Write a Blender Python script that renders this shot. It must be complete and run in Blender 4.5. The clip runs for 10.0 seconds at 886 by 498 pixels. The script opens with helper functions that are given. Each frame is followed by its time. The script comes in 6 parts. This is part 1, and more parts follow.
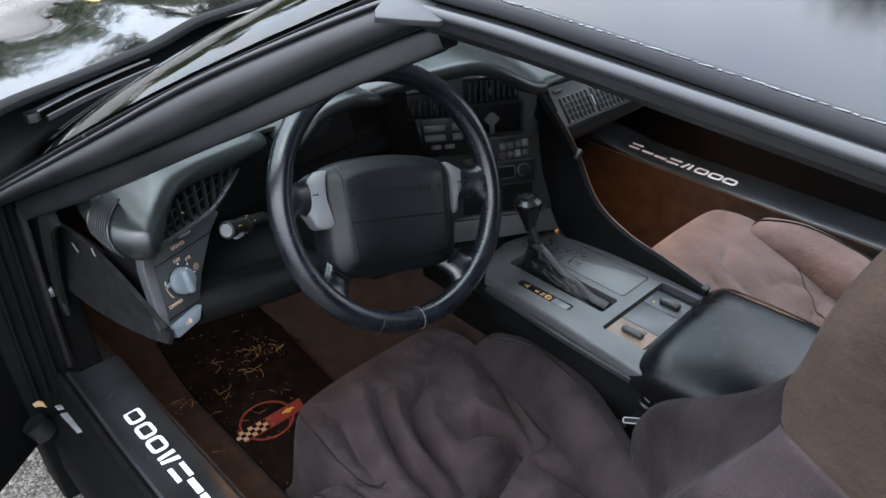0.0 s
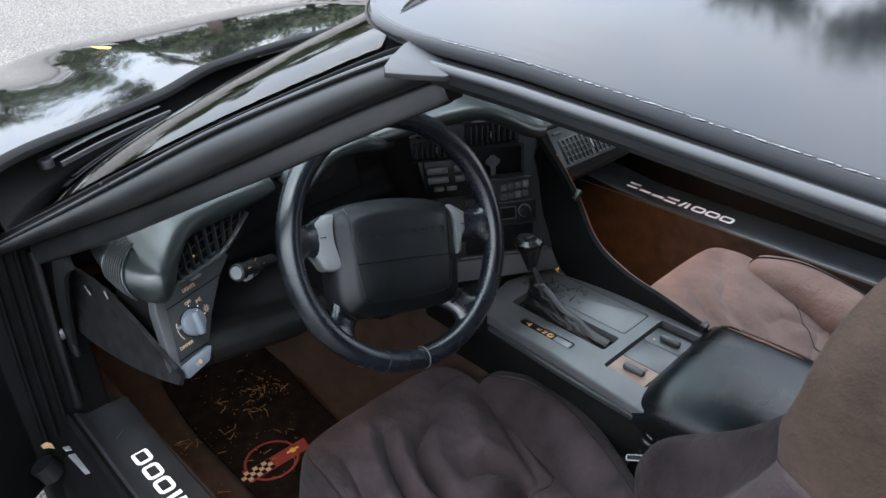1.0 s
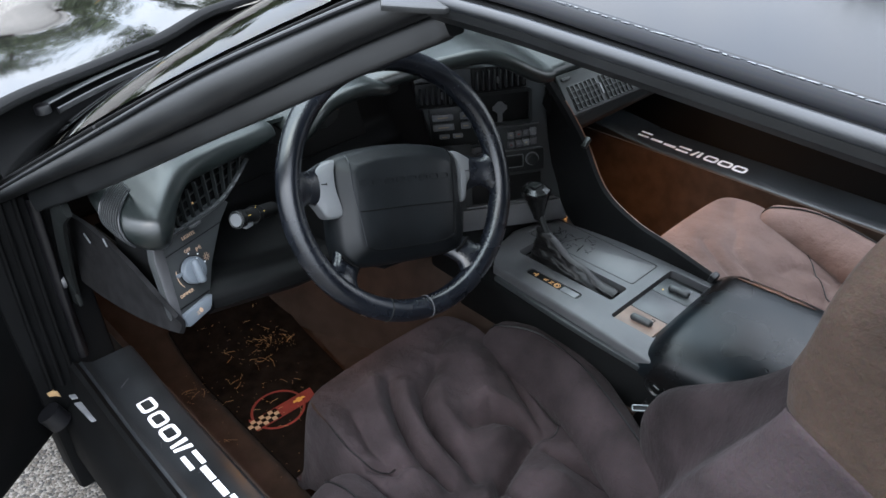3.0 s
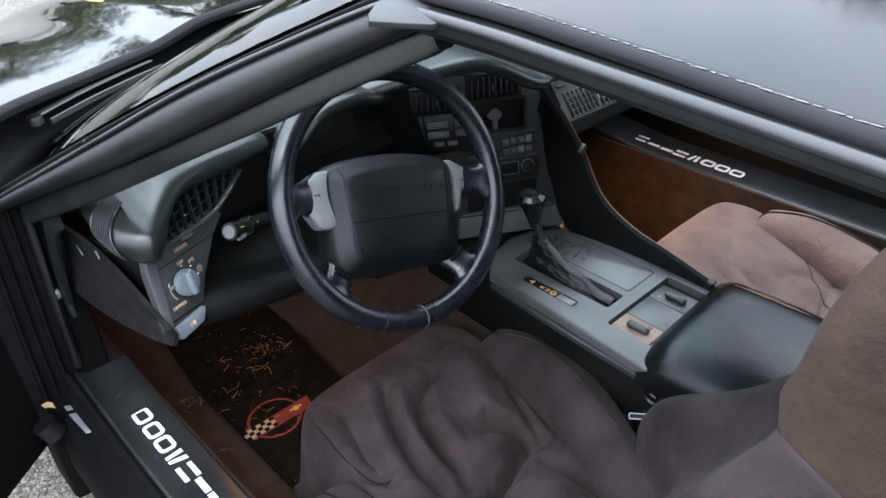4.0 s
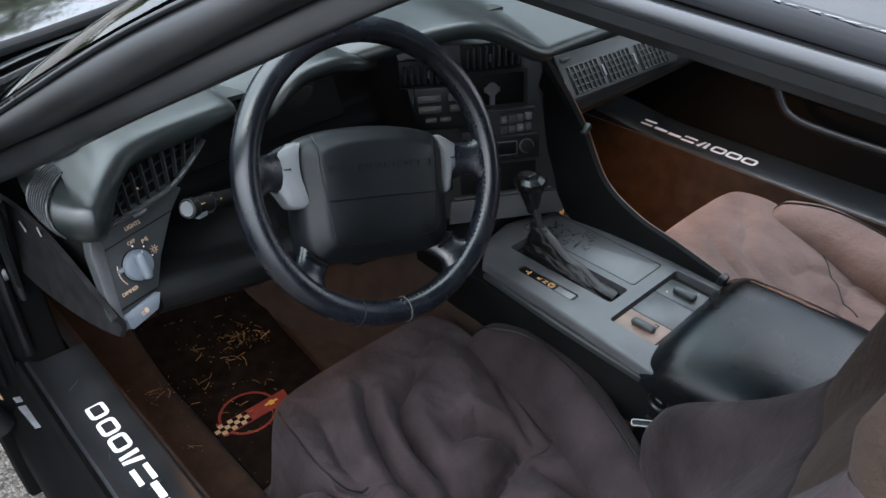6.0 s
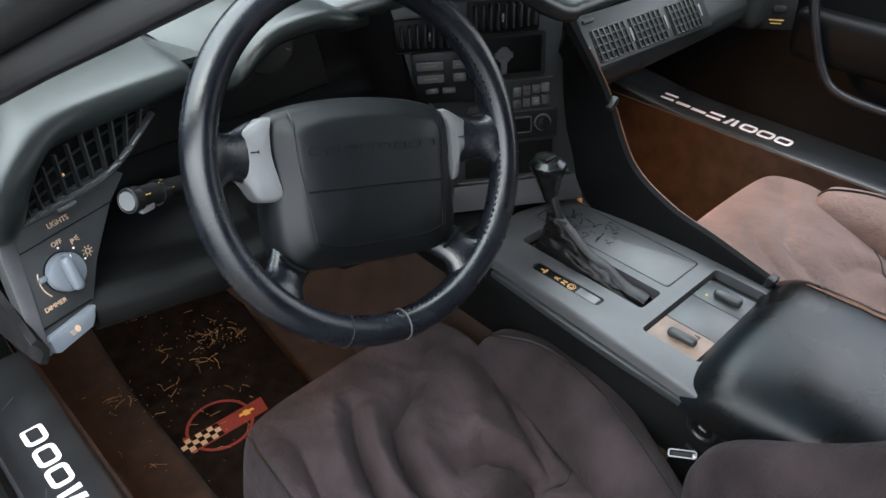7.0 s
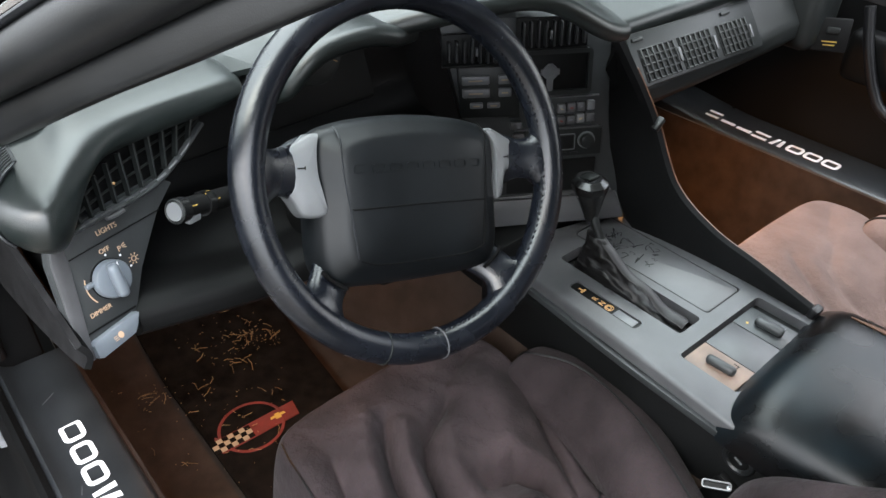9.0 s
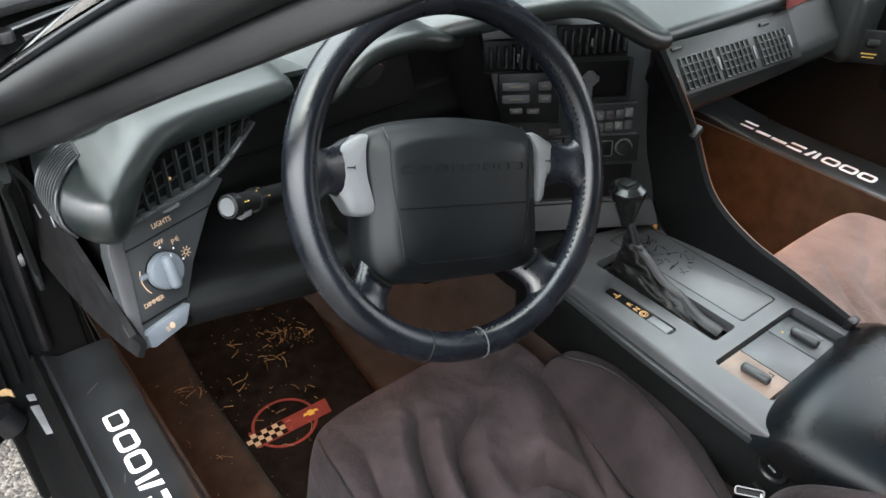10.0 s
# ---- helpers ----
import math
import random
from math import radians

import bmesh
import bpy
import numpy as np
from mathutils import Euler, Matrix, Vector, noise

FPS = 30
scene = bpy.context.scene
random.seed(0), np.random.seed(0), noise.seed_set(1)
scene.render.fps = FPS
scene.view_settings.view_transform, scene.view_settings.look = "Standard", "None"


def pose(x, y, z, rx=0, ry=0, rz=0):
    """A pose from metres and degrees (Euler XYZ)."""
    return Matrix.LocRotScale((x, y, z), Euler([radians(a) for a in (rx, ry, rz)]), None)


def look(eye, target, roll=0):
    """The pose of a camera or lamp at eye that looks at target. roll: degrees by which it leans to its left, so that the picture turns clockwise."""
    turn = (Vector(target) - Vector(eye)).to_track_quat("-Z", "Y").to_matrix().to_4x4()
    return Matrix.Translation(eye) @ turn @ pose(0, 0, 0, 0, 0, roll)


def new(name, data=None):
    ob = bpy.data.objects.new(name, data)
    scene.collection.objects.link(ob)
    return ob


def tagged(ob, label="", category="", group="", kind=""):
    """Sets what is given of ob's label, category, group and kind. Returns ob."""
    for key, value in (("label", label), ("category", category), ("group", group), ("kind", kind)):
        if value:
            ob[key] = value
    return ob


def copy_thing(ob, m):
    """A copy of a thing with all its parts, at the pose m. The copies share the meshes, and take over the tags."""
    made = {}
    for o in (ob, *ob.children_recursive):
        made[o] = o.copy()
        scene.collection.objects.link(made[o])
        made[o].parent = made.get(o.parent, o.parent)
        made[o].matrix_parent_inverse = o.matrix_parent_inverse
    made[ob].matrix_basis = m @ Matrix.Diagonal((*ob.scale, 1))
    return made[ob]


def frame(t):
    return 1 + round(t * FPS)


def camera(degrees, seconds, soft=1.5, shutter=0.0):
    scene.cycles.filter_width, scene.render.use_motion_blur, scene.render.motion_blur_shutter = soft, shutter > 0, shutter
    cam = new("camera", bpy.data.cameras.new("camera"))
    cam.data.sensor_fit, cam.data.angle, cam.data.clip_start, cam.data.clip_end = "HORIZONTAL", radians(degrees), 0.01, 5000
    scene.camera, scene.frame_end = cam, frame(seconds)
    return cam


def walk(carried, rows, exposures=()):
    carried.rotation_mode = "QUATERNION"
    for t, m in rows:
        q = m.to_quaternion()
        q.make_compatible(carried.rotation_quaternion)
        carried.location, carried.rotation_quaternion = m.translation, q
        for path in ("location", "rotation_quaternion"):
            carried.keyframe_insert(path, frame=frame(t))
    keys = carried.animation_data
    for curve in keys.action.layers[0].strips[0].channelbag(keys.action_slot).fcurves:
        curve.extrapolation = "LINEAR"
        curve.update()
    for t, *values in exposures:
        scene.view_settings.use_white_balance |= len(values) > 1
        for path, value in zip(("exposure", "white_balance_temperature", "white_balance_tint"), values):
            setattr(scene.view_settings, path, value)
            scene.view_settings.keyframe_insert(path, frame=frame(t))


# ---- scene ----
cam = camera(59.8, 10.0)
PATH = [
    (0, (-0.927, -0.784, 1.304), (0.198, 0.452, 0.206), -1.9),
    (0.5, (-0.934, -0.788, 1.311), (0.199, 0.476, 0.254), -2.3),
    (1, (-0.945, -0.794, 1.323), (0.218, 0.476, 0.306), -2.2),
    (1.5, (-0.934, -0.791, 1.334), (0.218, 0.464, 0.286), -2.3),
    (2, (-0.937, -0.784, 1.302), (0.186, 0.46, 0.211), -2.2),
    (3.5, (-0.922, -0.791, 1.307), (0.172, 0.454, 0.188), -2.9),
    (4, (-0.915, -0.787, 1.311), (0.182, 0.459, 0.196), -3.1),
    (4.5, (-0.91, -0.789, 1.307), (0.183, 0.456, 0.187), -3.2),
    (5, (-0.911, -0.792, 1.306), (0.18, 0.457, 0.188), -3.1),
    (5.5, (-0.902, -0.78, 1.296), (0.19, 0.471, 0.181), -2.4),
    (6, (-0.844, -0.725, 1.243), (0.247, 0.503, 0.102), -1.7),
    (6.2, (-0.83, -0.691, 1.22), (0.274, 0.518, 0.07), -1.3),
    (7.3, (-0.732, -0.572, 1.157), (0.342, 0.596, -0.059), -0.5),
    (7.5, (-0.744, -0.569, 1.165), (0.321, 0.6, -0.06), -0.2),
    (8, (-0.743, -0.566, 1.166), (0.289, 0.635, -0.056), -0.5),
    (8.5, (-0.738, -0.567, 1.175), (0.297, 0.642, -0.036), -0.1),
    (9, (-0.744, -0.571, 1.177), (0.28, 0.662, -0.02), -0.1),
    (9.5, (-0.757, -0.567, 1.176), (0.249, 0.688, -0.012), 0.0),
    (10, (-0.77, -0.571, 1.181), (0.215, 0.707, -0.002), 0.0),
]
walk(cam, [(t, look(eye, target, roll)) for t, eye, target, roll in PATH], [(0.0, 0.26, 6500, 10), (0.5, 0.27, 6500, 10), (1.0, 0.22, 6500, 10), (1.5, -0.03, 6500, 10), (2.0, -0.03, 6500, 10), (3.5, 0.45, 6500, 10), (4.0, 0.43, 6500, 10), (5.0, 0.27, 6500, 10), (5.5, 0.26, 6500, 10), (6.0, 0.2, 6500, 10), (7.3, 0.74, 6950, 10), (9.0, 0.84, 7050, 10), (10.0, 0.92, 7150, 10)])

# ---- world, sun, exposure ----
SKY = 9.0
sky_world = bpy.data.worlds.new("sky_world")
scene.world = sky_world
sky_world.use_nodes = True
wn = sky_world.node_tree
sky = wn.nodes.new("ShaderNodeTexSky")
sky.sky_type, sky.sun_disc = "NISHITA", False
sky.sun_elevation, sky.sun_rotation = radians(52), radians(250)
sky.air_density, sky.dust_density, sky.ozone_density = 1.2, 1.0, 1.0
wt = wn.nodes.new("ShaderNodeTexCoord")
wsep = wn.nodes.new("ShaderNodeSeparateXYZ")
wn.links.new(wt.outputs["Generated"], wsep.inputs[0])
rise = wn.nodes.new("ShaderNodeMapRange")
rise.inputs["From Min"].default_value, rise.inputs["From Max"].default_value = 0.0, 1.0
rise.inputs["To Min"].default_value, rise.inputs["To Max"].default_value = 0.17, 1.0
bend = wn.nodes.new("ShaderNodeMath")
bend.operation, bend.use_clamp = "POWER", True
bend.inputs[1].default_value = 1.0
wn.links.new(wsep.outputs["Z"], bend.inputs[0])
wn.links.new(bend.outputs[0], rise.inputs["Value"])
clouds = wn.nodes.new("ShaderNodeTexNoise")
clouds.inputs["Scale"].default_value, clouds.inputs["Detail"].default_value, clouds.inputs["Roughness"].default_value = 3.0, 5, 0.5
wn.links.new(wt.outputs["Generated"], clouds.inputs["Vector"])
cloud_ramp = wn.nodes.new("ShaderNodeValToRGB")
cloud_ramp.color_ramp.elements[0].position, cloud_ramp.color_ramp.elements[1].position = 0.35, 0.70
cloud_ramp.color_ramp.elements[0].color, cloud_ramp.color_ramp.elements[1].color = (0.66, 0.76, 0.92, 1), (0.92, 0.95, 1.0, 1)
wn.links.new(clouds.outputs["Fac"], cloud_ramp.inputs["Fac"])
overcast = wn.nodes.new("ShaderNodeVectorMath")
overcast.operation = "SCALE"
wn.links.new(cloud_ramp.outputs["Color"], overcast.inputs[0])
wn.links.new(rise.outputs["Result"], overcast.inputs["Scale"])
dim = wn.nodes.new("ShaderNodeVectorMath")
dim.operation = "SCALE"
dim.inputs["Scale"].default_value = 0.12
wn.links.new(sky.outputs[0], dim.inputs[0])
sky_mix = wn.nodes.new("ShaderNodeMix")
sky_mix.data_type = "RGBA"
sky_mix.inputs["Factor"].default_value = 0.95
wn.links.new(dim.outputs[0], sky_mix.inputs["A"])
wn.links.new(overcast.outputs[0], sky_mix.inputs["B"])
wn.links.new(sky_mix.outputs["Result"], wn.nodes["Background"].inputs[0])
wn.nodes["Background"].inputs[1].default_value = SKY
sun = new("sun", bpy.data.lights.new("sun", "SUN"))
sun.data.energy, sun.data.angle, sun.data.color = 0.9, radians(35), (1.0, 0.95, 0.88)
sun.matrix_world = look((-6.6, -2.4, 9.0), (0, 0, 0))


def courtesy_lamp(name, at, aim, watts):
    """A small warm interior lamp under the dashboard."""
    ob = new(name, bpy.data.lights.new(name, "AREA"))
    ob.data.energy, ob.data.size, ob.data.color = watts, 0.05, (1.0, 0.47, 0.17)
    ob.data.spread = radians(140)
    ob.matrix_world = look(at, aim)
    return ob


courtesy_lamp("footwell_lamp", (-0.40, 0.22, 0.585), (-0.46, 0.30, 0.10), 0.42)
courtesy_lamp("footwell_lamp", (0.29, 0.20, 0.560), (0.42, -0.08, 0.14), 1.30)


# ---- materials ----
def material(name, colour, rough=0.5, metal=0.0, vary=0.25, scale=6.0, grain=0.0, grain_scale=400.0, sheen=0.0, coat=0.0, tint=None, spec=0.5, rough_vary=0.12):
    """A surface with large stains, fine grain in colour and relief."""
    m = bpy.data.materials.new(name)
    m.use_nodes = True
    n, l = m.node_tree.nodes, m.node_tree.links
    b = n["Principled BSDF"]
    b.inputs["Roughness"].default_value, b.inputs["Metallic"].default_value = rough, metal
    b.inputs["Specular IOR Level"].default_value = spec
    b.inputs["Sheen Weight"].default_value, b.inputs["Sheen Roughness"].default_value = sheen, 0.4
    b.inputs["Coat Weight"].default_value, b.inputs["Coat Roughness"].default_value = coat, 0.03
    tc = n.new("ShaderNodeTexCoord")
    big = n.new("ShaderNodeTexNoise")
    big.inputs["Scale"].default_value, big.inputs["Detail"].default_value = scale, 6
    fine = n.new("ShaderNodeTexNoise")
    fine.inputs["Scale"].default_value, fine.inputs["Detail"].default_value = grain_scale, 3
    l.new(tc.outputs["Object"], big.inputs["Vector"])
    l.new(tc.outputs["Object"], fine.inputs["Vector"])
    ramp = n.new("ShaderNodeValToRGB")
    lo = tuple(c * (1 - vary) for c in colour)
    hi = tuple(min(1, c * (1 + vary)) for c in (tint or colour))
    ramp.color_ramp.elements[0].position, ramp.color_ramp.elements[1].position = 0.3, 0.7
    ramp.color_ramp.elements[0].color, ramp.color_ramp.elements[1].color = (*lo, 1), (*hi, 1)
    l.new(big.outputs["Fac"], ramp.inputs["Fac"])
    mixc = n.new("ShaderNodeMix")
    mixc.data_type, mixc.blend_type = "RGBA", "MULTIPLY"
    mixc.inputs["Factor"].default_value = min(0.6, vary)
    l.new(ramp.outputs["Color"], mixc.inputs["A"])
    l.new(fine.outputs["Color"], mixc.inputs["B"])
    l.new(mixc.outputs["Result"], b.inputs["Base Color"])
    rr = n.new("ShaderNodeMapRange")
    rr.inputs["To Min"].default_value, rr.inputs["To Max"].default_value = max(0.02, rough - rough_vary), min(1, rough + rough_vary)
    l.new(big.outputs["Fac"], rr.inputs["Value"])
    l.new(rr.outputs["Result"], b.inputs["Roughness"])
    if grain:
        bump = n.new("ShaderNodeBump")
        bump.inputs["Strength"].default_value, bump.inputs["Distance"].default_value = grain, 0.0006
        l.new(fine.outputs["Fac"], bump.inputs["Height"])
        l.new(bump.outputs["Normal"], b.inputs["Normal"])
    return m


def plain(name, colour, rough=0.5, metal=0.0, glow=0.0):
    m = bpy.data.materials.new(name)
    m.use_nodes = True
    b = m.node_tree.nodes["Principled BSDF"]
    b.inputs["Base Color"].default_value = (*colour, 1)
    b.inputs["Roughness"].default_value, b.inputs["Metallic"].default_value = rough, metal
    return m


def weave(name, colour, tint, rib=2600.0, stain=0.34):
    """Stretch fabric: fine ribs, soft stains and a velvety sheen."""
    m = material(name, colour, 0.92, vary=stain, scale=11.0, grain=0.0, sheen=0.03, tint=tint, spec=0.15)
    n, l = m.node_tree.nodes, m.node_tree.links
    tc = n.new("ShaderNodeTexCoord")
    wave = n.new("ShaderNodeTexWave")
    wave.inputs["Scale"].default_value, wave.inputs["Distortion"].default_value = rib / 6.283, 0.6
    l.new(tc.outputs["Object"], wave.inputs["Vector"])
    bump = n.new("ShaderNodeBump")
    bump.inputs["Strength"].default_value, bump.inputs["Distance"].default_value = 0.05, 0.0006
    l.new(wave.outputs["Fac"], bump.inputs["Height"])
    crumple, soft = n.new("ShaderNodeTexNoise"), n.new("ShaderNodeBump")
    crumple.inputs["Scale"].default_value, crumple.inputs["Detail"].default_value = 30, 9
    crumple.inputs["Roughness"].default_value = 0.62
    soft.inputs["Strength"].default_value, soft.inputs["Distance"].default_value = 0.7, 0.009
    l.new(tc.outputs["Object"], crumple.inputs["Vector"])
    l.new(crumple.outputs["Fac"], soft.inputs["Height"])
    l.new(soft.outputs["Normal"], bump.inputs["Normal"])
    l.new(bump.outputs["Normal"], n["Principled BSDF"].inputs["Normal"])
    return m


def clear_glass(name):
    m = bpy.data.materials.new(name)
    m.use_nodes = True
    n, l = m.node_tree.nodes, m.node_tree.links
    glossy, see, mix, fres = (n.new("ShaderNode" + k) for k in ("BsdfGlossy", "BsdfTransparent", "MixShader", "Fresnel"))
    glossy.inputs["Roughness"].default_value = 0.02
    see.inputs["Color"].default_value = (0.92, 0.96, 0.94, 1)
    fres.inputs["IOR"].default_value = 1.5
    l.new(fres.outputs[0], mix.inputs[0])
    l.new(see.outputs[0], mix.inputs[1])
    l.new(glossy.outputs[0], mix.inputs[2])
    l.new(mix.outputs[0], n["Material Output"].inputs[0])
    return m


def asphalt_material():
    m = material("asphalt", (0.105, 0.101, 0.095), 0.9, vary=0.10, scale=0.8, tint=(0.12, 0.115, 0.108))
    n, l = m.node_tree.nodes, m.node_tree.links
    tc, vor, ramp, mix = (n.new("ShaderNode" + k) for k in ("TexCoord", "TexVoronoi", "ValToRGB", "Mix"))
    vor.inputs["Scale"].default_value = 150
    l.new(tc.outputs["Object"], vor.inputs["Vector"])
    mix.data_type, mix.blend_type = "RGBA", "MULTIPLY"
    mix.inputs["Factor"].default_value = 0.75
    l.new(vor.outputs["Color"], ramp.inputs["Fac"])
    ramp.color_ramp.elements[0].position, ramp.color_ramp.elements[1].position = 0.28, 0.78
    ramp.color_ramp.elements[0].color, ramp.color_ramp.elements[1].color = (0.14, 0.135, 0.13, 1), (1.75, 1.68, 1.58, 1)
    warm = ramp.color_ramp.elements.new(0.55)
    warm.color = (0.80, 0.68, 0.55, 1)
    old = n["Principled BSDF"].inputs["Base Color"].links[0].from_socket
    l.new(old, mix.inputs["A"])
    l.new(ramp.outputs["Color"], mix.inputs["B"])
    l.new(mix.outputs["Result"], n["Principled BSDF"].inputs["Base Color"])
    bump = n.new("ShaderNodeBump")
    bump.inputs["Strength"].default_value, bump.inputs["Distance"].default_value = 0.8, 0.004
    bump.invert = True
    l.new(vor.outputs["Distance"], bump.inputs["Height"])
    l.new(bump.outputs["Normal"], n["Principled BSDF"].inputs["Normal"])
    return m


ROOFPAINT = material("dusty_black_paint", (0.007, 0.0075, 0.009), 0.10, vary=0.35, scale=3, rough_vary=0.05, spec=0.145)
PAINT = material("black_paint", (0.004, 0.004, 0.005), 0.05, vary=0.3, scale=4, rough_vary=0.03)
TRIM = material("trim_vinyl", (0.0090, 0.0100, 0.0107), 0.42, vary=0.25, scale=14, grain=0.22, grain_scale=900, spec=0.42)
RUBBER = material("rubber", (0.005, 0.005, 0.006), 0.42, vary=0.3, scale=12, grain=0.2, spec=0.4)
PAD = material("dash_vinyl", (0.0075, 0.0102, 0.0100), 0.34, vary=0.18, scale=7, grain=0.3, grain_scale=1100, spec=0.45)
DARK = material("dark_plastic", (0.0036, 0.0039, 0.0040), 0.50, vary=0.25, scale=9, grain=0.2, spec=0.20)
SOOT = material("black_jamb", (0.0036, 0.0038, 0.0040), 0.75, vary=0.4, scale=14, grain=0.5, spec=0.10)
PANELGREY = material("panel_plastic", (0.0265, 0.0295, 0.0305), 0.40, vary=0.15, scale=14, grain=0.3, grain_scale=1300)
GREY = material("grey_plastic", (0.074, 0.075, 0.079), 0.38, vary=0.26, scale=11, grain=0.35, grain_scale=1300)
BEZEL = material("bezel_plastic", (0.0096, 0.0114, 0.0113), 0.42, vary=0.25, scale=10, grain=0.25, spec=0.32)
LEATHER = material("wheel_leather", (0.0046, 0.0060, 0.0088), 0.26, vary=0.35, scale=22, grain=0.35, grain_scale=700, rough_vary=0.14, spec=0.62)
ARMHIDE = material("armrest_leather", (0.0085, 0.0056, 0.0044), 0.29, vary=0.30, scale=9, grain=0.3, grain_scale=700, tint=(0.0018, 0.0056, 0.0080), spec=0.24, rough_vary=0.20)
HIDE = material("boot_leather", (0.0055, 0.0053, 0.0054), 0.46, vary=0.4, scale=30, grain=0.6, grain_scale=500, spec=0.32)
KNOBBLACK = material("knob_vinyl", (0.006, 0.0065, 0.0065), 0.24, vary=0.3, scale=40, grain=0.12, grain_scale=500, spec=0.6)
WORNHIDE = material("worn_boot_leather", (0.011, 0.0108, 0.0112), 0.5, vary=0.4, scale=30, grain=0.6, grain_scale=500)
SILVER = material("silver_plastic", (0.126, 0.132, 0.137), 0.38, vary=0.1, scale=18, grain=0.15)
KNOB = material("knob_plastic", (0.112, 0.130, 0.148), 0.34, vary=0.12, scale=20)
BRIGHT = plain("brushed_metal", (0.17, 0.175, 0.18), 0.28, 1.0)
BACKCLOTH = weave("backrest_fabric", (0.028, 0.0182, 0.0135), (0.040, 0.0270, 0.0202))
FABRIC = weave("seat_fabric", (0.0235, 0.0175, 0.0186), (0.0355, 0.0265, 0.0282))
# paler copy of the seat fabric, with the light on the passenger seat painted in
LITFABRIC = weave("lit_seat_fabric", (0.126, 0.084, 0.074), (0.152, 0.104, 0.092), stain=0.14)
CARPET = material("carpet", (0.040, 0.028, 0.022), 1.0, vary=0.26, scale=25, grain=1.0, grain_scale=900, sheen=0.2, spec=0.05)
FELT = material("grey_felt", (0.012, 0.012, 0.0125), 1.0, vary=0.35, scale=40, grain=1.0, grain_scale=700, spec=0.05)
MATPILE = material("mat_pile", (0.009, 0.007, 0.006), 1.0, vary=0.6, scale=40, grain=1.0, grain_scale=1000, spec=0.05)
SILL = material("sill_plastic", (0.017, 0.0195, 0.0215), 0.33, vary=0.35, scale=12, grain=0.3, grain_scale=900, spec=0.50)
WHITE = plain("white_print", (0.75, 0.76, 0.78), 0.5)
ORANGE = plain("orange_print", (0.55, 0.30, 0.12), 0.6)
PALE = plain("pale_print", (0.44, 0.30, 0.20), 0.6)
# near-black that stands for the shade inside openings and gaps
SHADEBLACK = plain("opening_shade", (0.0012, 0.0012, 0.0012), 0.9)
RED = material("red_print", (0.125, 0.014, 0.010), 0.85, vary=0.3, scale=40, grain=0.6, grain_scale=900)
CREAM = plain("cream_print", (0.30, 0.23, 0.155), 0.85)
GOLD = plain("gold_print", (0.42, 0.26, 0.05), 0.7)
PADSKIN = material("pad_vinyl", (0.0042, 0.0056, 0.0066), 0.42, vary=0.35, scale=14, grain=0.22, grain_scale=1300, spec=0.28)
SATIN = material("satin_rubber", (0.013, 0.0148, 0.017), 0.33, vary=0.3, scale=20, grain=0.2, grain_scale=600, spec=0.50)
DASHTOP = material("faded_dash_vinyl", (0.0078, 0.0110, 0.0106), 0.34, vary=0.35, scale=6, grain=0.35, grain_scale=1100, spec=0.58)
PALEMETAL = material("pale_metal", (0.22, 0.225, 0.235), 0.42, vary=0.25, scale=30, grain=0.2)
WORN = material("bare_edge", (0.13, 0.137, 0.145), 0.55, vary=0.3, scale=60)
# tan for the fin's worn edge and for the glow painted on the armrest
TANWEARGLOW = material("tan_wear_and_glow", (0.12, 0.050, 0.022), 0.40, vary=0.5, scale=40, grain=0.5, grain_scale=600)
TAN = material("tan_plastic", (0.21, 0.145, 0.112), 0.5, vary=0.25, scale=30, grain=0.2)
GLASS = clear_glass("windscreen_glass")
ASPHALT = asphalt_material()
STRAW = material("straw", (0.30, 0.19, 0.085), 0.8, vary=0.4, scale=30)
BARK = material("bark", (0.10, 0.075, 0.055), 0.9, vary=0.4, scale=10, grain=1.0, grain_scale=40)
LEAF = material("leaf", (0.075, 0.105, 0.040), 0.5, vary=0.5, scale=1.2, tint=(0.11, 0.14, 0.06))


# ---- mesh helpers ----
def part(name, bm, mat, parent=None, label="", sharp=38):
    """Links a bmesh as one mesh object, smooth but for its sharp edges."""
    bmesh.ops.recalc_face_normals(bm, faces=bm.faces)
    for f in bm.faces:
        f.smooth = True
    for e in bm.edges:
        if len(e.link_faces) == 2 and e.calc_face_angle(0) > radians(sharp):
            e.smooth = False
    me = bpy.data.meshes.new(name)
    bm.to_mesh(me)
    bm.free()
    me.materials.append(mat)
    ob = new(name, me)
    if parent:
        ob.parent = parent
        ob.matrix_parent_inverse = parent.matrix_world.inverted()
    if label:
        ob["label"] = label
    return ob


def thing(name, at, label, category, group="", kind=""):
    """An empty at a thing's base."""
    ob = new(name)
    ob.empty_display_size = 0.05
    ob.matrix_world = at if isinstance(at, Matrix) else Matrix.Translation(at)
    return tagged(ob, label, category, group, kind)


def rbox(size, m=Matrix(), bevel=0.004, seg=2, bm=None):
    """A box of that size with rounded edges, at the pose m."""
    b = bmesh.new()
    bmesh.ops.create_cube(b, size=1.0)
    bmesh.ops.scale(b, vec=size, verts=b.verts)
    if bevel:
        bmesh.ops.bevel(b, geom=list(b.edges), offset=min(bevel, min(size) * 0.49), segments=seg, profile=0.5, affect="EDGES")
    bmesh.ops.transform(b, matrix=m, verts=b.verts)
    return join(bm, b)


def join(bm, b):
    if bm is None:
        return b
    me = bpy.data.meshes.new("tmp")
    b.to_mesh(me)
    b.free()
    bm.from_mesh(me)
    bpy.data.meshes.remove(me)
    return bm


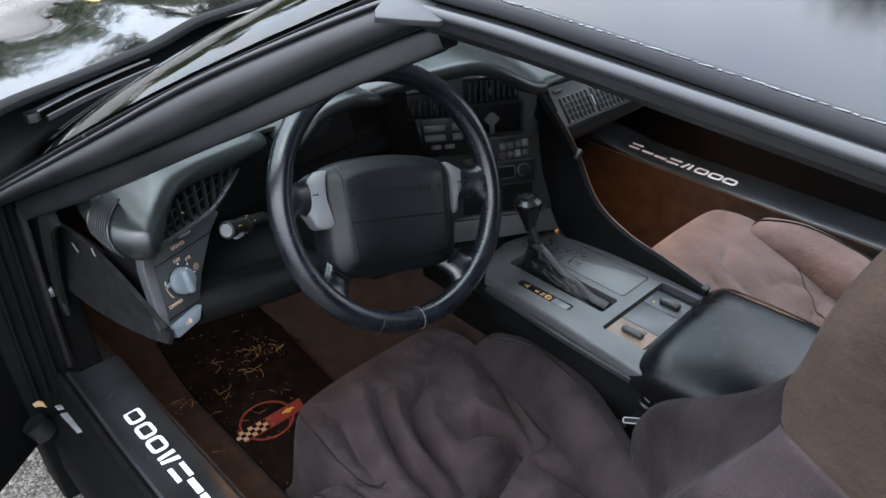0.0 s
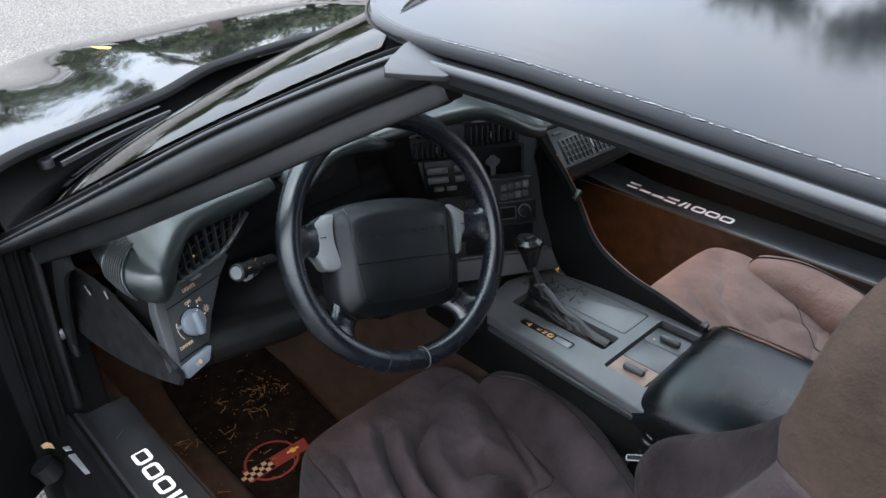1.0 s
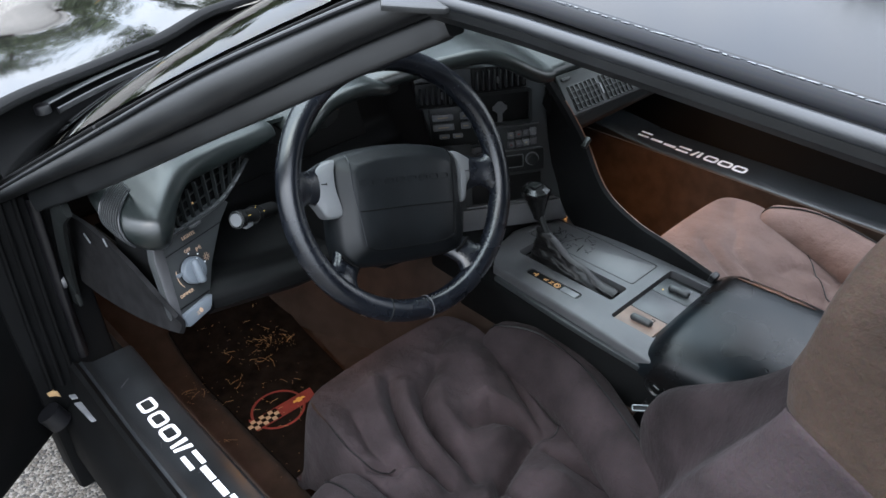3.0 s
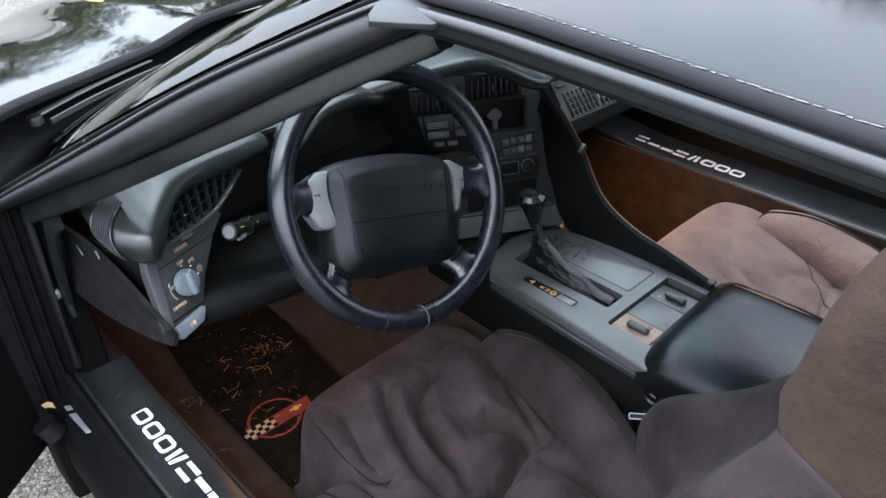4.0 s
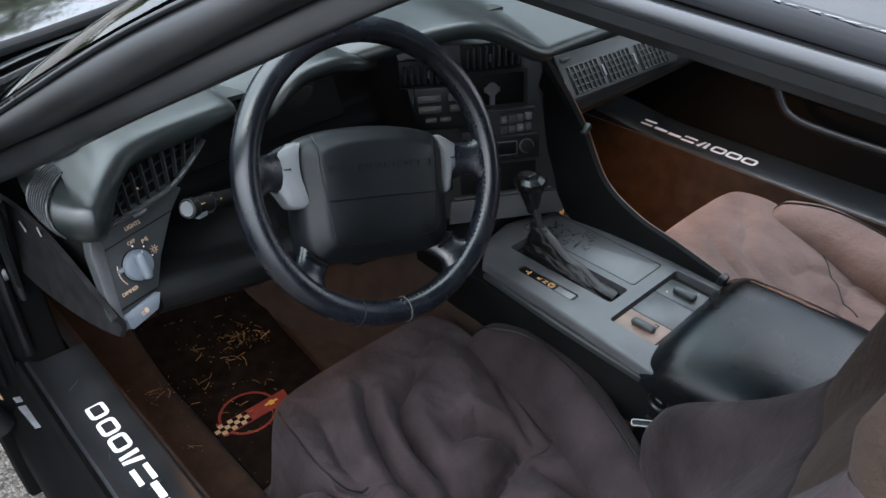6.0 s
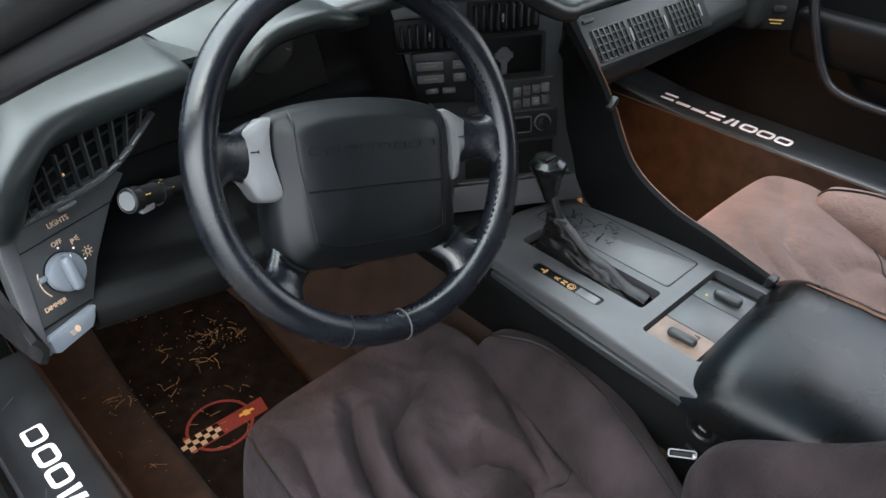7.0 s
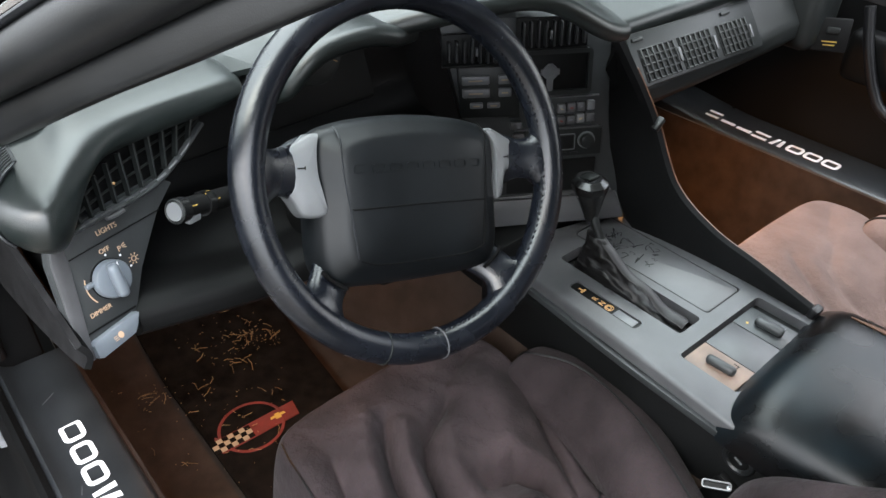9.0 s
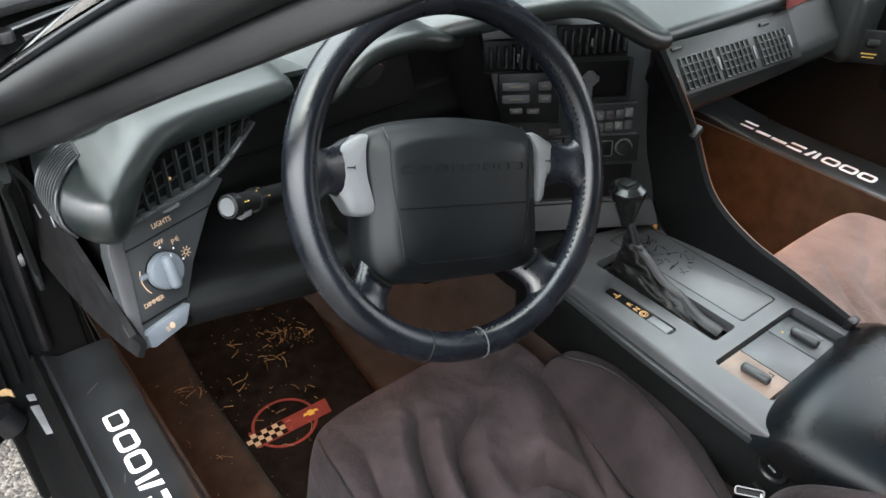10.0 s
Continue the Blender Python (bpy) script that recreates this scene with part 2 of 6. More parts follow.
def loft(rings, closed=True, caps=True, loop=False, bm=None):
    """Skin over rings of equal numbers of points."""
    b = bmesh.new()
    vs = [[b.verts.new(p) for p in r] for r in rings]
    n, k = len(rings), len(rings[0])
    for i in range(n if loop else n - 1):
        a, c = vs[i], vs[(i + 1) % n]
        for j in range(k if closed else k - 1):
            b.faces.new((a[j], a[(j + 1) % k], c[(j + 1) % k], c[j]))
    if caps and closed and not loop:
        b.faces.new(vs[0])
        b.faces.new(vs[-1])
    return join(bm, b)


def smooth_path(pts, n):
    """n points of a Catmull-Rom curve through pts."""
    p = [Vector(q) for q in pts]
    p = [2 * p[0] - p[1]] + p + [2 * p[-1] - p[-2]]
    out = []
    for i in range(n):
        s = i / (n - 1) * (len(p) - 3)
        k = min(int(s), len(p) - 4)
        t = s - k
        a, b, c, d = p[k:k + 4]
        out.append(0.5 * (2 * b + (c - a) * t + (2 * a - 5 * b + 4 * c - d) * t * t + (3 * b - a - 3 * c + d) * t ** 3))
    return out


def circle(k, rx, ry=None, power=2.0):
    ry = rx if ry is None else ry
    out = []
    for i in range(k):
        a = 2 * math.pi * i / k
        c, s = math.cos(a), math.sin(a)
        out.append((rx * math.copysign(abs(c) ** (2 / power), c), ry * math.copysign(abs(s) ** (2 / power), s)))
    return out


def sweep(path, profile, up=(0, 0, 1), caps=True, loop=False, bm=None, scale=None):
    """A profile (sideways, upwards) along a path."""
    rings, n = [], len(path)
    for i, p in enumerate(path):
        a, b = path[(i - 1) % n if loop else max(0, i - 1)], path[(i + 1) % n if loop else min(n - 1, i + 1)]
        d = (b - a).normalized()
        side = d.cross(Vector(up)).normalized()
        u = side.cross(d)
        k = scale(i / (n - 1)) if scale else 1.0
        rings.append([p + side * x * k + u * y * k for x, y in profile])
    return loft(rings, True, caps, loop, bm)


def sheet(f, nu, nv, thick, bm=None):
    """A curved plate: f(u, v) for u, v in 0..1, thickened by the vector or along the downward normal."""
    g = [[Vector(f(i / nu, j / nv)) for j in range(nv + 1)] for i in range(nu + 1)]
    b = bmesh.new()
    top = [[b.verts.new(p) for p in r] for r in g]
    low = []
    for i in range(nu + 1):
        row = []
        for j in range(nv + 1):
            if isinstance(thick, (int, float)):
                du = g[min(i + 1, nu)][j] - g[max(i - 1, 0)][j]
                dv = g[i][min(j + 1, nv)] - g[i][max(j - 1, 0)]
                off = du.cross(dv).normalized() * -thick
            else:
                off = Vector(thick)
            row.append(b.verts.new(g[i][j] + off))
        low.append(row)
    for i in range(nu):
        for j in range(nv):
            b.faces.new((top[i][j], top[i + 1][j], top[i + 1][j + 1], top[i][j + 1]))
            b.faces.new((low[i][j], low[i][j + 1], low[i + 1][j + 1], low[i + 1][j]))
    for i in range(nu):
        b.faces.new((top[i][0], low[i][0], low[i + 1][0], top[i + 1][0]))
        b.faces.new((top[i][nv], top[i + 1][nv], low[i + 1][nv], low[i][nv]))
    for j in range(nv):
        b.faces.new((top[0][j], top[0][j + 1], low[0][j + 1], low[0][j]))
        b.faces.new((top[nu][j], low[nu][j], low[nu][j + 1], top[nu][j + 1]))
    return join(bm, b)


def prism(outline, depth, m=Matrix(), bevel=0.0, seg=2, bm=None):
    """A flat outline (x, y) raised to the depth along local z, its upper edge rounded."""
    b = bmesh.new()
    lo = [b.verts.new((x, y, 0)) for x, y in outline]
    f = b.faces.new(lo)
    r = bmesh.ops.extrude_face_region(b, geom=[f])
    top = [v for v in r["geom"] if isinstance(v, bmesh.types.BMVert)]
    bmesh.ops.translate(b, vec=(0, 0, depth), verts=top)
    if bevel:
        ed = [e for e in b.edges if all(abs(v.co.z - depth) < 1e-7 for v in e.verts)]
        bmesh.ops.bevel(b, geom=ed, offset=bevel, segments=seg, profile=0.5, affect="EDGES")
    bmesh.ops.transform(b, matrix=m, verts=b.verts)
    return join(bm, b)


def rounded(w, h, r, k=4, cx=0.0, cy=0.0):
    """The outline of a rounded rectangle."""
    out = []
    for qx, qy, a0 in ((1, 1, 0), (-1, 1, 90), (-1, -1, 180), (1, -1, 270)):
        for i in range(k + 1):
            a = radians(a0 + 90 * i / k)
            out.append((cx + qx * (w / 2 - r) + r * math.cos(a), cy + qy * (h / 2 - r) + r * math.sin(a)))
    return out


def frame_bm(w, h, t, depth, r, m=Matrix(), bm=None):
    """A rounded rectangular ring with bars t wide."""
    o, i = rounded(w, h, r, 4), rounded(w - 2 * t, h - 2 * t, max(0.0005, r - t), 4)
    rings = [[(x, y, 0) for x, y in o], [(x, y, depth) for x, y in o], [(x, y, depth) for x, y in i], [(x, y, 0) for x, y in i]]
    b = loft(rings, True, False, True)
    bmesh.ops.transform(b, matrix=m, verts=b.verts)
    return join(bm, b)


def disc(r, depth, m=Matrix(), k=24, bevel=0.0, bm=None):
    return prism(circle(k, r), depth, m, bevel, 2, bm)


def lettering(name, text, size, m, mat, parent, depth=0.0004):
    cu = bpy.data.curves.new(name, "FONT")
    cu.body, cu.size, cu.extrude, cu.align_x, cu.align_y = text, size, depth, "CENTER", "CENTER"
    tmp = bpy.data.objects.new("tmp", cu)
    scene.collection.objects.link(tmp)
    me = bpy.data.meshes.new_from_object(tmp.evaluated_get(bpy.context.evaluated_depsgraph_get()))
    bpy.data.objects.remove(tmp)
    bm = bmesh.new()
    bm.from_mesh(me)
    bmesh.ops.transform(bm, matrix=m, verts=bm.verts)
    return part(name, bm, mat, parent)


def axes(o, ax, ay, az):
    """The pose with that origin and those axes."""
    return Matrix(((ax[0], ay[0], az[0], o[0]), (ax[1], ay[1], az[1], o[1]), (ax[2], ay[2], az[2], o[2]), (0, 0, 0, 1)))


def step(a, b, x):
    t = max(0.0, min(1.0, (x - a) / (b - a)))
    return t * t * (3 - 2 * t)


def bulge(x, c, w):
    return math.exp(-((x - c) / w) ** 2)


# ---- ground ----
def ground():
    b = bmesh.new()
    bmesh.ops.create_grid(b, x_segments=40, y_segments=40, size=400)
    ob = part("ground", b, ASPHALT)
    return tagged(ob, "grey chip-seal asphalt with pale worn aggregate", "ground", kind="structure")


ground()

# ---- trees round the parking place ----
def tree(name, seed, height, spread, leaves, label):
    rnd = random.Random(seed)
    th = thing(name, (0, 0, 0), label, "tree", "trees round the lot")
    b = sweep(smooth_path([(0, 0, -0.1), (0.1, 0.05, height * 0.3), (-0.05, 0.1, height * 0.6), (0.05, 0, height * 0.9)], 12), circle(9, 0.22), (0, 1, 0), scale=lambda t: 1.1 - 0.95 * t)
    tips = []
    for k in range(26):
        a, z0 = rnd.uniform(0, 6.283), height * rnd.uniform(0.18, 0.85)
        r = spread * rnd.uniform(0.5, 1.0) * (1.15 - 0.75 * z0 / height)
        end = Vector((r * math.cos(a), r * math.sin(a), z0 + height * rnd.uniform(0.02, 0.2)))
        path = smooth_path([(0, 0, z0), end * 0.5 + Vector((0, 0, z0 * 0.5 + 0.15)), end], 7)
        sweep(path, circle(5, 0.06), (0.3, 0.2, 1), bm=b, scale=lambda t: 1.05 - 0.9 * t)
        tips += path[2:]
    part("trunk", b, BARK, th)
    verts, faces = [], []
    for k in range(leaves):
        c = rnd.choice(tips) + Vector((rnd.gauss(0, 0.34), rnd.gauss(0, 0.34), rnd.gauss(0, 0.26)))
        d = Vector((rnd.gauss(0, 1), rnd.gauss(0, 1), rnd.gauss(0, 0.7))).normalized() * rnd.uniform(0.07, 0.14)
        w = d.cross(Vector((rnd.gauss(0, 1), rnd.gauss(0, 1), rnd.gauss(0, 1)))).normalized() * d.length * 0.5
        i = len(verts)
        verts += [c - d, c + w, c + d, c - w]
        faces.append((i, i + 1, i + 2, i + 3))
    me = bpy.data.meshes.new("crown")
    me.from_pydata(verts, [], faces)
    me.materials.append(LEAF)
    crown = new("crown", me)
    crown.parent = th
    crown["kind"] = "stuff"
    return th


def at_bearing(bearing, far, turn, size):
    a = radians(bearing)
    m = pose(-0.9 + 1.55 * far * math.sin(a), -0.8 + 1.55 * far * math.cos(a), 0, 0, 0, turn)
    return m @ Matrix.Scale(size, 4)


BROAD = tree("tree", 3, 8.5, 3.0, 7000, "broad leafy green tree beside the lot")
SLIM = tree("tree", 8, 7.0, 2.3, 5000, "slim leafy green tree beside the lot")


def plant(model, bearing, far, turn, size):
    ob = copy_thing(model, at_bearing(bearing, far, turn, 1.0))
    ob.scale = (size, size, size)


BROAD.matrix_world = at_bearing(20, 20, 0, 1.0)
SLIM.matrix_world = at_bearing(26, 15, 50, 1.0)
for model, bearing, far, turn, size in ((BROAD, -14, 19, 40, 0.8), (BROAD, 13, 22, 210, 0.9), (BROAD, 33, 22, 80, 1.0), (SLIM, 41, 27, 10, 0.70), (BROAD, 66, 22, 300, 1.5), (BROAD, 75, 22, 170, 1.7), (BROAD, 84, 22, 20, 1.5), (BROAD, -24, 16, 100, 1.0), (BROAD, 110, 18, 260, 1.0), (BROAD, 140, 17, 10, 1.0), (SLIM, -60, 18, 10, 1.1)):
    plant(model, bearing, far, turn, size)

BUSH = tree("bush", 21, 3.4, 3.2, 6000, "dense green bush at the edge of the lot")
BUSH.matrix_world = at_bearing(-12, 15, 0, 1.0)
for bearing, far, turn, size in ((-6, 22, 60, 0.9), (3, 24, 120, 0.9), (11, 22, 200, 1.2), (19, 20, 280, 1.4), (27, 20, 20, 1.5), (35, 20, 90, 1.4), (44, 18, 150, 1.5), (56, 18, 10, 1.4), (70, 17, 240, 1.6), (-22, 15, 45, 1.5)):
    plant(BUSH, bearing, far, turn, size)

# ---- outer body ----
car = thing("car_body", (0, 1.2, 0.0), "glossy black sports car body with a long clamshell hood", "car")


def hood_height(x, y):
    s = y - 0.6
    z = 0.872 - 0.05 * s - 0.105 * s * s
    ax = abs(x)
    z += 0.016 * step(0.40, 0.26, ax) - 0.022 * bulge(ax, 0.46, 0.12) * step(0.0, 0.9, s)
    z += 0.014 * bulge(ax, 0.70, 0.13)
    return z - 0.9 * max(0.0, ax - 0.78) ** 2 * 6 - 0.03 * x * x


def hood_edge(x):
    return 0.625 - 0.37 * x * x


def hood_point(u, v):
    x = -0.90 + 1.80 * u
    y0 = hood_edge(x)
    v = v ** 1.8
    y = y0 + (2.55 - 0.5 * abs(x) ** 3 - y0) * v
    return (x, y, hood_height(x, y) - 0.008 * step(0.004, 0.0, v))


part("hood", sheet(hood_point, 90, 60, 0.012), PAINT, car, "glossy black clamshell hood with a raised centre")

# added black strip over the hood's rim, painting the dark reflection there
dark_edge_line = [Vector((x, hood_edge(x) - 0.004, hood_height(x, hood_edge(x)) - 0.0065)) for x in (-0.89 + 1.78 * i / 60 for i in range(61))]
part("hood_edge_dark", sweep(dark_edge_line, circle(12, 0.015, 0.0075, 3)), SOOT, car, "black strip painted as the dark reflection on the hood's rear edge")


def cowl_point(u, v):
    x = -0.74 + 1.48 * u
    y = hood_edge(x) + 0.06 - (0.12 + 0.18 * (1 - (x / 0.8) ** 2)) * v
    return (x, y, 0.838 - 0.02 * math.sin(math.pi * v) - 0.02 * x * x - 0.05 * v)


part("cowl", sheet(cowl_point, 40, 8, 0.01), SOOT, car, "matt black cowl trough under the wipers")


def fender_side(sx):
    def f(u, v):
        y = 0.42 + 2.0 * u
        z = hood_height(sx * 0.9, y) * (1 - v) + 0.25 * v
        return (sx * (0.90 - 0.02 * math.sin(math.pi * v)), y, z)
    return sheet(f, 30, 10, 0.01)


for sx in (-1, 1):
    part("fender", fender_side(sx), PAINT, car)


PILLAR = [(-0.748, 0.42, 0.735), (-0.7159, 0.1694, 0.8576), (-0.671, -0.0021, 0.94), (-0.6085, -0.1354, 1.0084), (-0.5379, -0.2342, 1.0648), (-0.4974, -0.2913, 1.0946), (-0.4821, -0.3214, 1.1093)]
UPWARD = Vector((-0.04, 0.44, 0.90))


def mirrored(pts, sx):
    return [(-sx * x, y, z) for x, y, z in pts]


ROLL_TOP = (0.015, 0.0212, 0.0313, 0.0403, 0.0369, 0.0345, 0.033)
MOULD_TOP = (0.034, 0.0384, 0.0475, 0.0517, 0.0488, 0.0476, 0.046)


def pillar(sx, label):
    """Fold line of the trim, with the padded roll above it and the flat inner cover below."""
    th = thing("windscreen_pillar", (sx * 0.745, 0.42, 0.70), label, "car pillar")
    fold = smooth_path(mirrored(PILLAR, sx), 70)
    roll = smooth_path([(h, 0, 0) for h in ROLL_TOP], 70)
    mould = smooth_path([(h, 0, 0) for h in MOULD_TOP], 70)

    def bar(inward, low, high, half, power=2.4, a=0, b=70, k=20, blunt=0.08):
        """A band along the fold; low and high give its heights above the fold."""
        rings = []
        for i in range(a, b):
            l, h = low(i), high(i)
            end = min(1.0, max(blunt, 1 - (max(0, i - b + 5) / 4.3) ** 2)) ** 0.5
            c = fold[i] + Vector((-sx * inward, 0, 0)) + UPWARD * (l + h) / 2
            rings.append([c + Vector((x, 0, 0)) + UPWARD * y for x, y in circle(k, half * end, (h - l) / 2 * end, power)])
        return loft(rings)
    part("trim_roll", bar(-0.002, lambda i: 0.004 * step(20, 40, i), lambda i: roll[i].x, 0.028, 2.4, 0, 66), TRIM, th, "dark grey padded pillar roll with small nicks")
    part("inner_trim", bar(0.012, lambda i: -0.030 + 0.0100 * step(11, 32, i), lambda i: 0.001 + 0.004 * step(20, 40, i), 0.011, 5, 5, 62, 24, 0.75), TRIM, th, "flat grey inner pillar cover")
    part("weatherstrip", bar(0.018, lambda i: roll[i].x - 0.014, lambda i: mould[i].x - 0.005, 0.022, 4, 0, 58), SOOT, th, "black rubber weatherstrip")
    part("outer_lip", bar(-0.019, lambda i: roll[i].x - 0.0025, lambda i: roll[i].x + 0.0030, 0.0060, 2.2, 0, 60, 12), SATIN, th, "grey rounded outer lip of the seal")
    part("glass_moulding", bar(0.007, lambda i: mould[i].x - 0.010, lambda i: mould[i].x - 0.0035, 0.010, 3, 0, 57, 14), SOOT, th, "matt black glass moulding")
    return th


NEAR_PILLAR = pillar(-1, "dark grey padded windscreen pillar with rubber weatherstrip")
pillar(1, "dark grey padded windscreen pillar beyond the dashboard")
# nicks in the near pillar's padding
for k, (s, up) in enumerate(((0.60, 0.040), (0.585, 0.022), (0.40, 0.040), (0.30, 0.038))):
    q = smooth_path(PILLAR, 60)[int(s * 59)]
    part("nick", rbox((0.005, 0.003, 0.004), Matrix.Translation((q.x - 0.004, q.y + 0.44 * up, q.z + 0.9 * up)) @ pose(0, 0, 0, 20, 30, 40 * k), 0.001), RUBBER, NEAR_PILLAR, "small torn nick")


GLASS_EDGE = smooth_path([Vector(q) + UPWARD * (h - 0.003) for q, h in zip(PILLAR[:6], MOULD_TOP)], 60)


def screen_point(u, v):
    s = 2 * u - 1
    s = math.copysign(1 - (1 - abs(s)) ** 1.9, s)
    e = GLASS_EDGE[int(round(v * 53))]
    k, wrap = 1 - s * s, 0.022 * (1 - math.exp(-(1 - abs(s)) * 0.73 / 0.055))
    return ((-e.x - 0.012) * s, e.y + k * 0.11 + 0.44 * wrap, e.z + k * (0.070 - 0.055 * v) + 0.9 * wrap)


glass = part("windscreen", sheet(screen_point, 64, 53, 0.005), GLASS, None)
tagged(glass, "raked clear windscreen glass with green tint", "windscreen")
glass.visible_shadow = False


ROOF_X, ROOF_Y = 0.494, -0.295


def roof_front(s):
    """How far forward the panel reaches, with rounded front corners."""
    a = abs(s)
    k = max(0.0, (a - 0.72) / 0.28)
    return -0.078 - 0.052 * a * a - 0.165 * (1 - math.sqrt(max(0.0, 1 - k ** 2.2)))


def roof_z(x, y):
    return 1.1575 - 0.050 * max(0.0, -y - 0.398) - 0.022 * (x / 0.566) ** 2 - 0.02 * max(0.0, -y - 0.4) ** 2 - 0.06 * max(0.0, y + 0.22) ** 1.5


def roof_point(u, v):
    s = 2 * u - 1
    s = math.copysign(1 - (1 - abs(s)) ** 1.6, s)
    x, y0 = ROOF_X * s, roof_front(s)
    y = y0 + (-1.38 - y0) * v
    return (x, y, roof_z(x, y))


roof = thing("roof_panel", (0, -0.8, 1.15), "glossy black removable targa roof panel with a worn edge", "car roof")
part("panel", sheet(roof_point, 120, 40, -0.012), ROOFPAINT, roof)


def roof_edge(sx, drop, out, n=60, far=1.0):
    """Points beside and below the panel's edge, from the front middle round the corner and back."""
    pts = [Vector((sx * ROOF_X * (1 - (1 - i / 30) ** 2), roof_front(1 - (1 - i / 30) ** 2), 0)) for i in range(31)]
    pts += [Vector((sx * ROOF_X, ROOF_Y - far * i / 24, 0)) for i in range(1, 25)]
    line = []
    for i, p in enumerate(pts):
        t = (pts[min(i + 1, len(pts) - 1)] - pts[max(i - 1, 0)]).normalized()
        nrm = Vector((-t.y, t.x, 0)) * (1 if sx > 0 else -1)
        if nrm.x * sx < 0 and nrm.y < 0:
            nrm = -nrm
        line.append(p + nrm * out + Vector((0, 0, roof_z(p.x, p.y) - drop)))
    return line


for sx in (-1, 1):
    top, low, under = roof_edge(sx, -0.0004, -0.0030), roof_edge(sx, 0.0105, 0.0085), roof_edge(sx, 0.0140, -0.004)
    brow_line, mid, side = roof_edge(sx, 0.0006, 0.0020), roof_edge(sx, 0.0028, 0.0058), roof_edge(sx, 0.0062, 0.0080)
    part("edge_seal", loft([list(ring) for ring in zip(top, brow_line, mid, side, low, under)]), ROOFPAINT, roof, "rounded worn edge of the panel")
    rail = [Vector((sx * (0.5105 - 0.003 * i / 30), -0.308 - 1.05 * i / 30, 1.1225 - 0.042 * max(0.0, 1.05 * i / 30 - 0.09))) for i in range(31)]
    part("rail_ridge", sweep(rail, circle(14, 0.0062, 0.0056)), SATIN, roof, "shiny rounded rubber ridge of the roof rail")
    face = [[p + Vector((sx * x, 0, z)) for x, z in ((0.0056, -0.003), (0.0042, -0.010), (-0.009, -0.0205), (-0.017, -0.0225), (-0.034, -0.020), (-0.034, -0.004))] for p in rail]
    part("inner_rail", loft(face), TRIM, roof, "dark grey roof rail")
    groove = [p + Vector((-sx * 0.016, 0, 0.0)) for p in rail]
    part("groove", sweep(groove, circle(10, 0.016, 0.005, 3)), SOOT, roof, "black rubber groove")
    corner = [(-0.619, -0.379), (-0.612, -0.370), (-0.598, -0.361), (-0.575, -0.350), (-0.558, -0.346), (-0.550, -0.360), (-0.553, -0.392), (-0.564, -0.404), (-0.577, -0.411), (-0.588, -0.409), (-0.602, -0.396)]
    part("corner_cap", prism([(-sx * 1.153 * (x + 0.58), 1.153 * y) for x, y in corner], 0.005, pose(sx * 0.5147, 0.1237, 1.1998, 10, sx * 2, 0), 0.002), TRIM, roof, "grey rubber corner cap")
for k in range(60):
    rnd = random.Random(70 + k)
    y0, l = -0.31 - 0.0082 * k - 0.004 * rnd.random(), rnd.uniform(0.002, 0.013) * (1.6 if k % 5 == 0 else 0.8)
    w = rnd.uniform(0.0002, 0.0006)
    part("edge_wear_and_glow", prism([(-w, -0.4 * l), (0.1 * w, -0.55 * l), (w, -0.2 * l), (0.6 * w, 0.45 * l), (-0.3 * w, 0.55 * l)], 0.0004, pose(-ROOF_X - 0.0002 - 0.0010 * rnd.random(), y0, roof_z(ROOF_X, y0) - 0.0001, 0, -12, rnd.uniform(-6, 6))), WORN, roof)
part("headliner", sheet(lambda u, v: (-0.47 + 0.94 * u, -0.30 - 1.0 * v, 1.122 - 0.058 * v), 4, 4, 0.01), FELT, roof)
header = [Vector((-0.47 + 0.94 * i / 30, roof_front(0.96 * (2 * i / 30 - 1)) - 0.03, 1.124 - 0.016 * (2 * i / 30 - 1) ** 2)) for i in range(31)]
part("header_rail", sweep(header, circle(14, 0.03, 0.016, 3)), TRIM, roof, "dark grey windscreen header rail")


# ---- sills, floor, tunnel ----
def sill(sx):
    th = thing("door_sill", (sx * 0.70, 0, 0.2), "black plastic door sill plate with white printed shapes", "door sill", "door sills")
    plate = [(0.630, 0.14), (0.640, 0.30), (0.6465, 0.380), (0.6495, 0.389), (0.655, 0.3935), (0.690, 0.3945), (0.718, 0.3955), (0.728, 0.401), (0.736, 0.4075), (0.744, 0.405), (0.744, 0.14)]
    outer = [(0.742, 0.36), (0.742, 0.410), (0.749, 0.417), (0.756, 0.412), (0.760, 0.388), (0.768, 0.366), (0.782, 0.350), (0.796, 0.33), (0.799, 0.24), (0.78, 0.14), (0.745, 0.14)]
    if sx > 0:
        plate = plate[:6] + [(0.718, 0.3950), (0.758, 0.3960), (0.758, 0.14)]
        outer = [(x, min(z, 0.34)) for x, z in outer]
    for name, prof, stuff, note in (("sill_plate", plate, SILL, ""), ("rocker", outer, SOOT, "black outer rocker with a rubber seal")):
        rings = []
        for i in range(41):
            y = 0.385 - 1.3 * i / 40
            lift = 0.02 * step(0.15, 0.385, y)
            rings.append([(sx * x, y, z + (lift if z > 0.38 else 0)) for x, z in prof])
        part(name, loft(rings), stuff, th, note)
    high, edge = (0.3905, 0.6435) if sx > 0 else (0.372, 0.640)
    side = [[(sx * (edge - 0.03 * k), 0.80 - 1.6 * i / 30, high - (high - 0.135) * k) for k in (0, 0.3, 0.6, 1.0, 1.1)] for i in range(31)]
    part("carpet_side", loft([[Vector(p) for p in r] + [Vector(p) + Vector((sx * 0.012, 0, 0)) for p in reversed(r)] for r in side]), CARPET, th, "brown carpeted inner side of the sill")
    return th


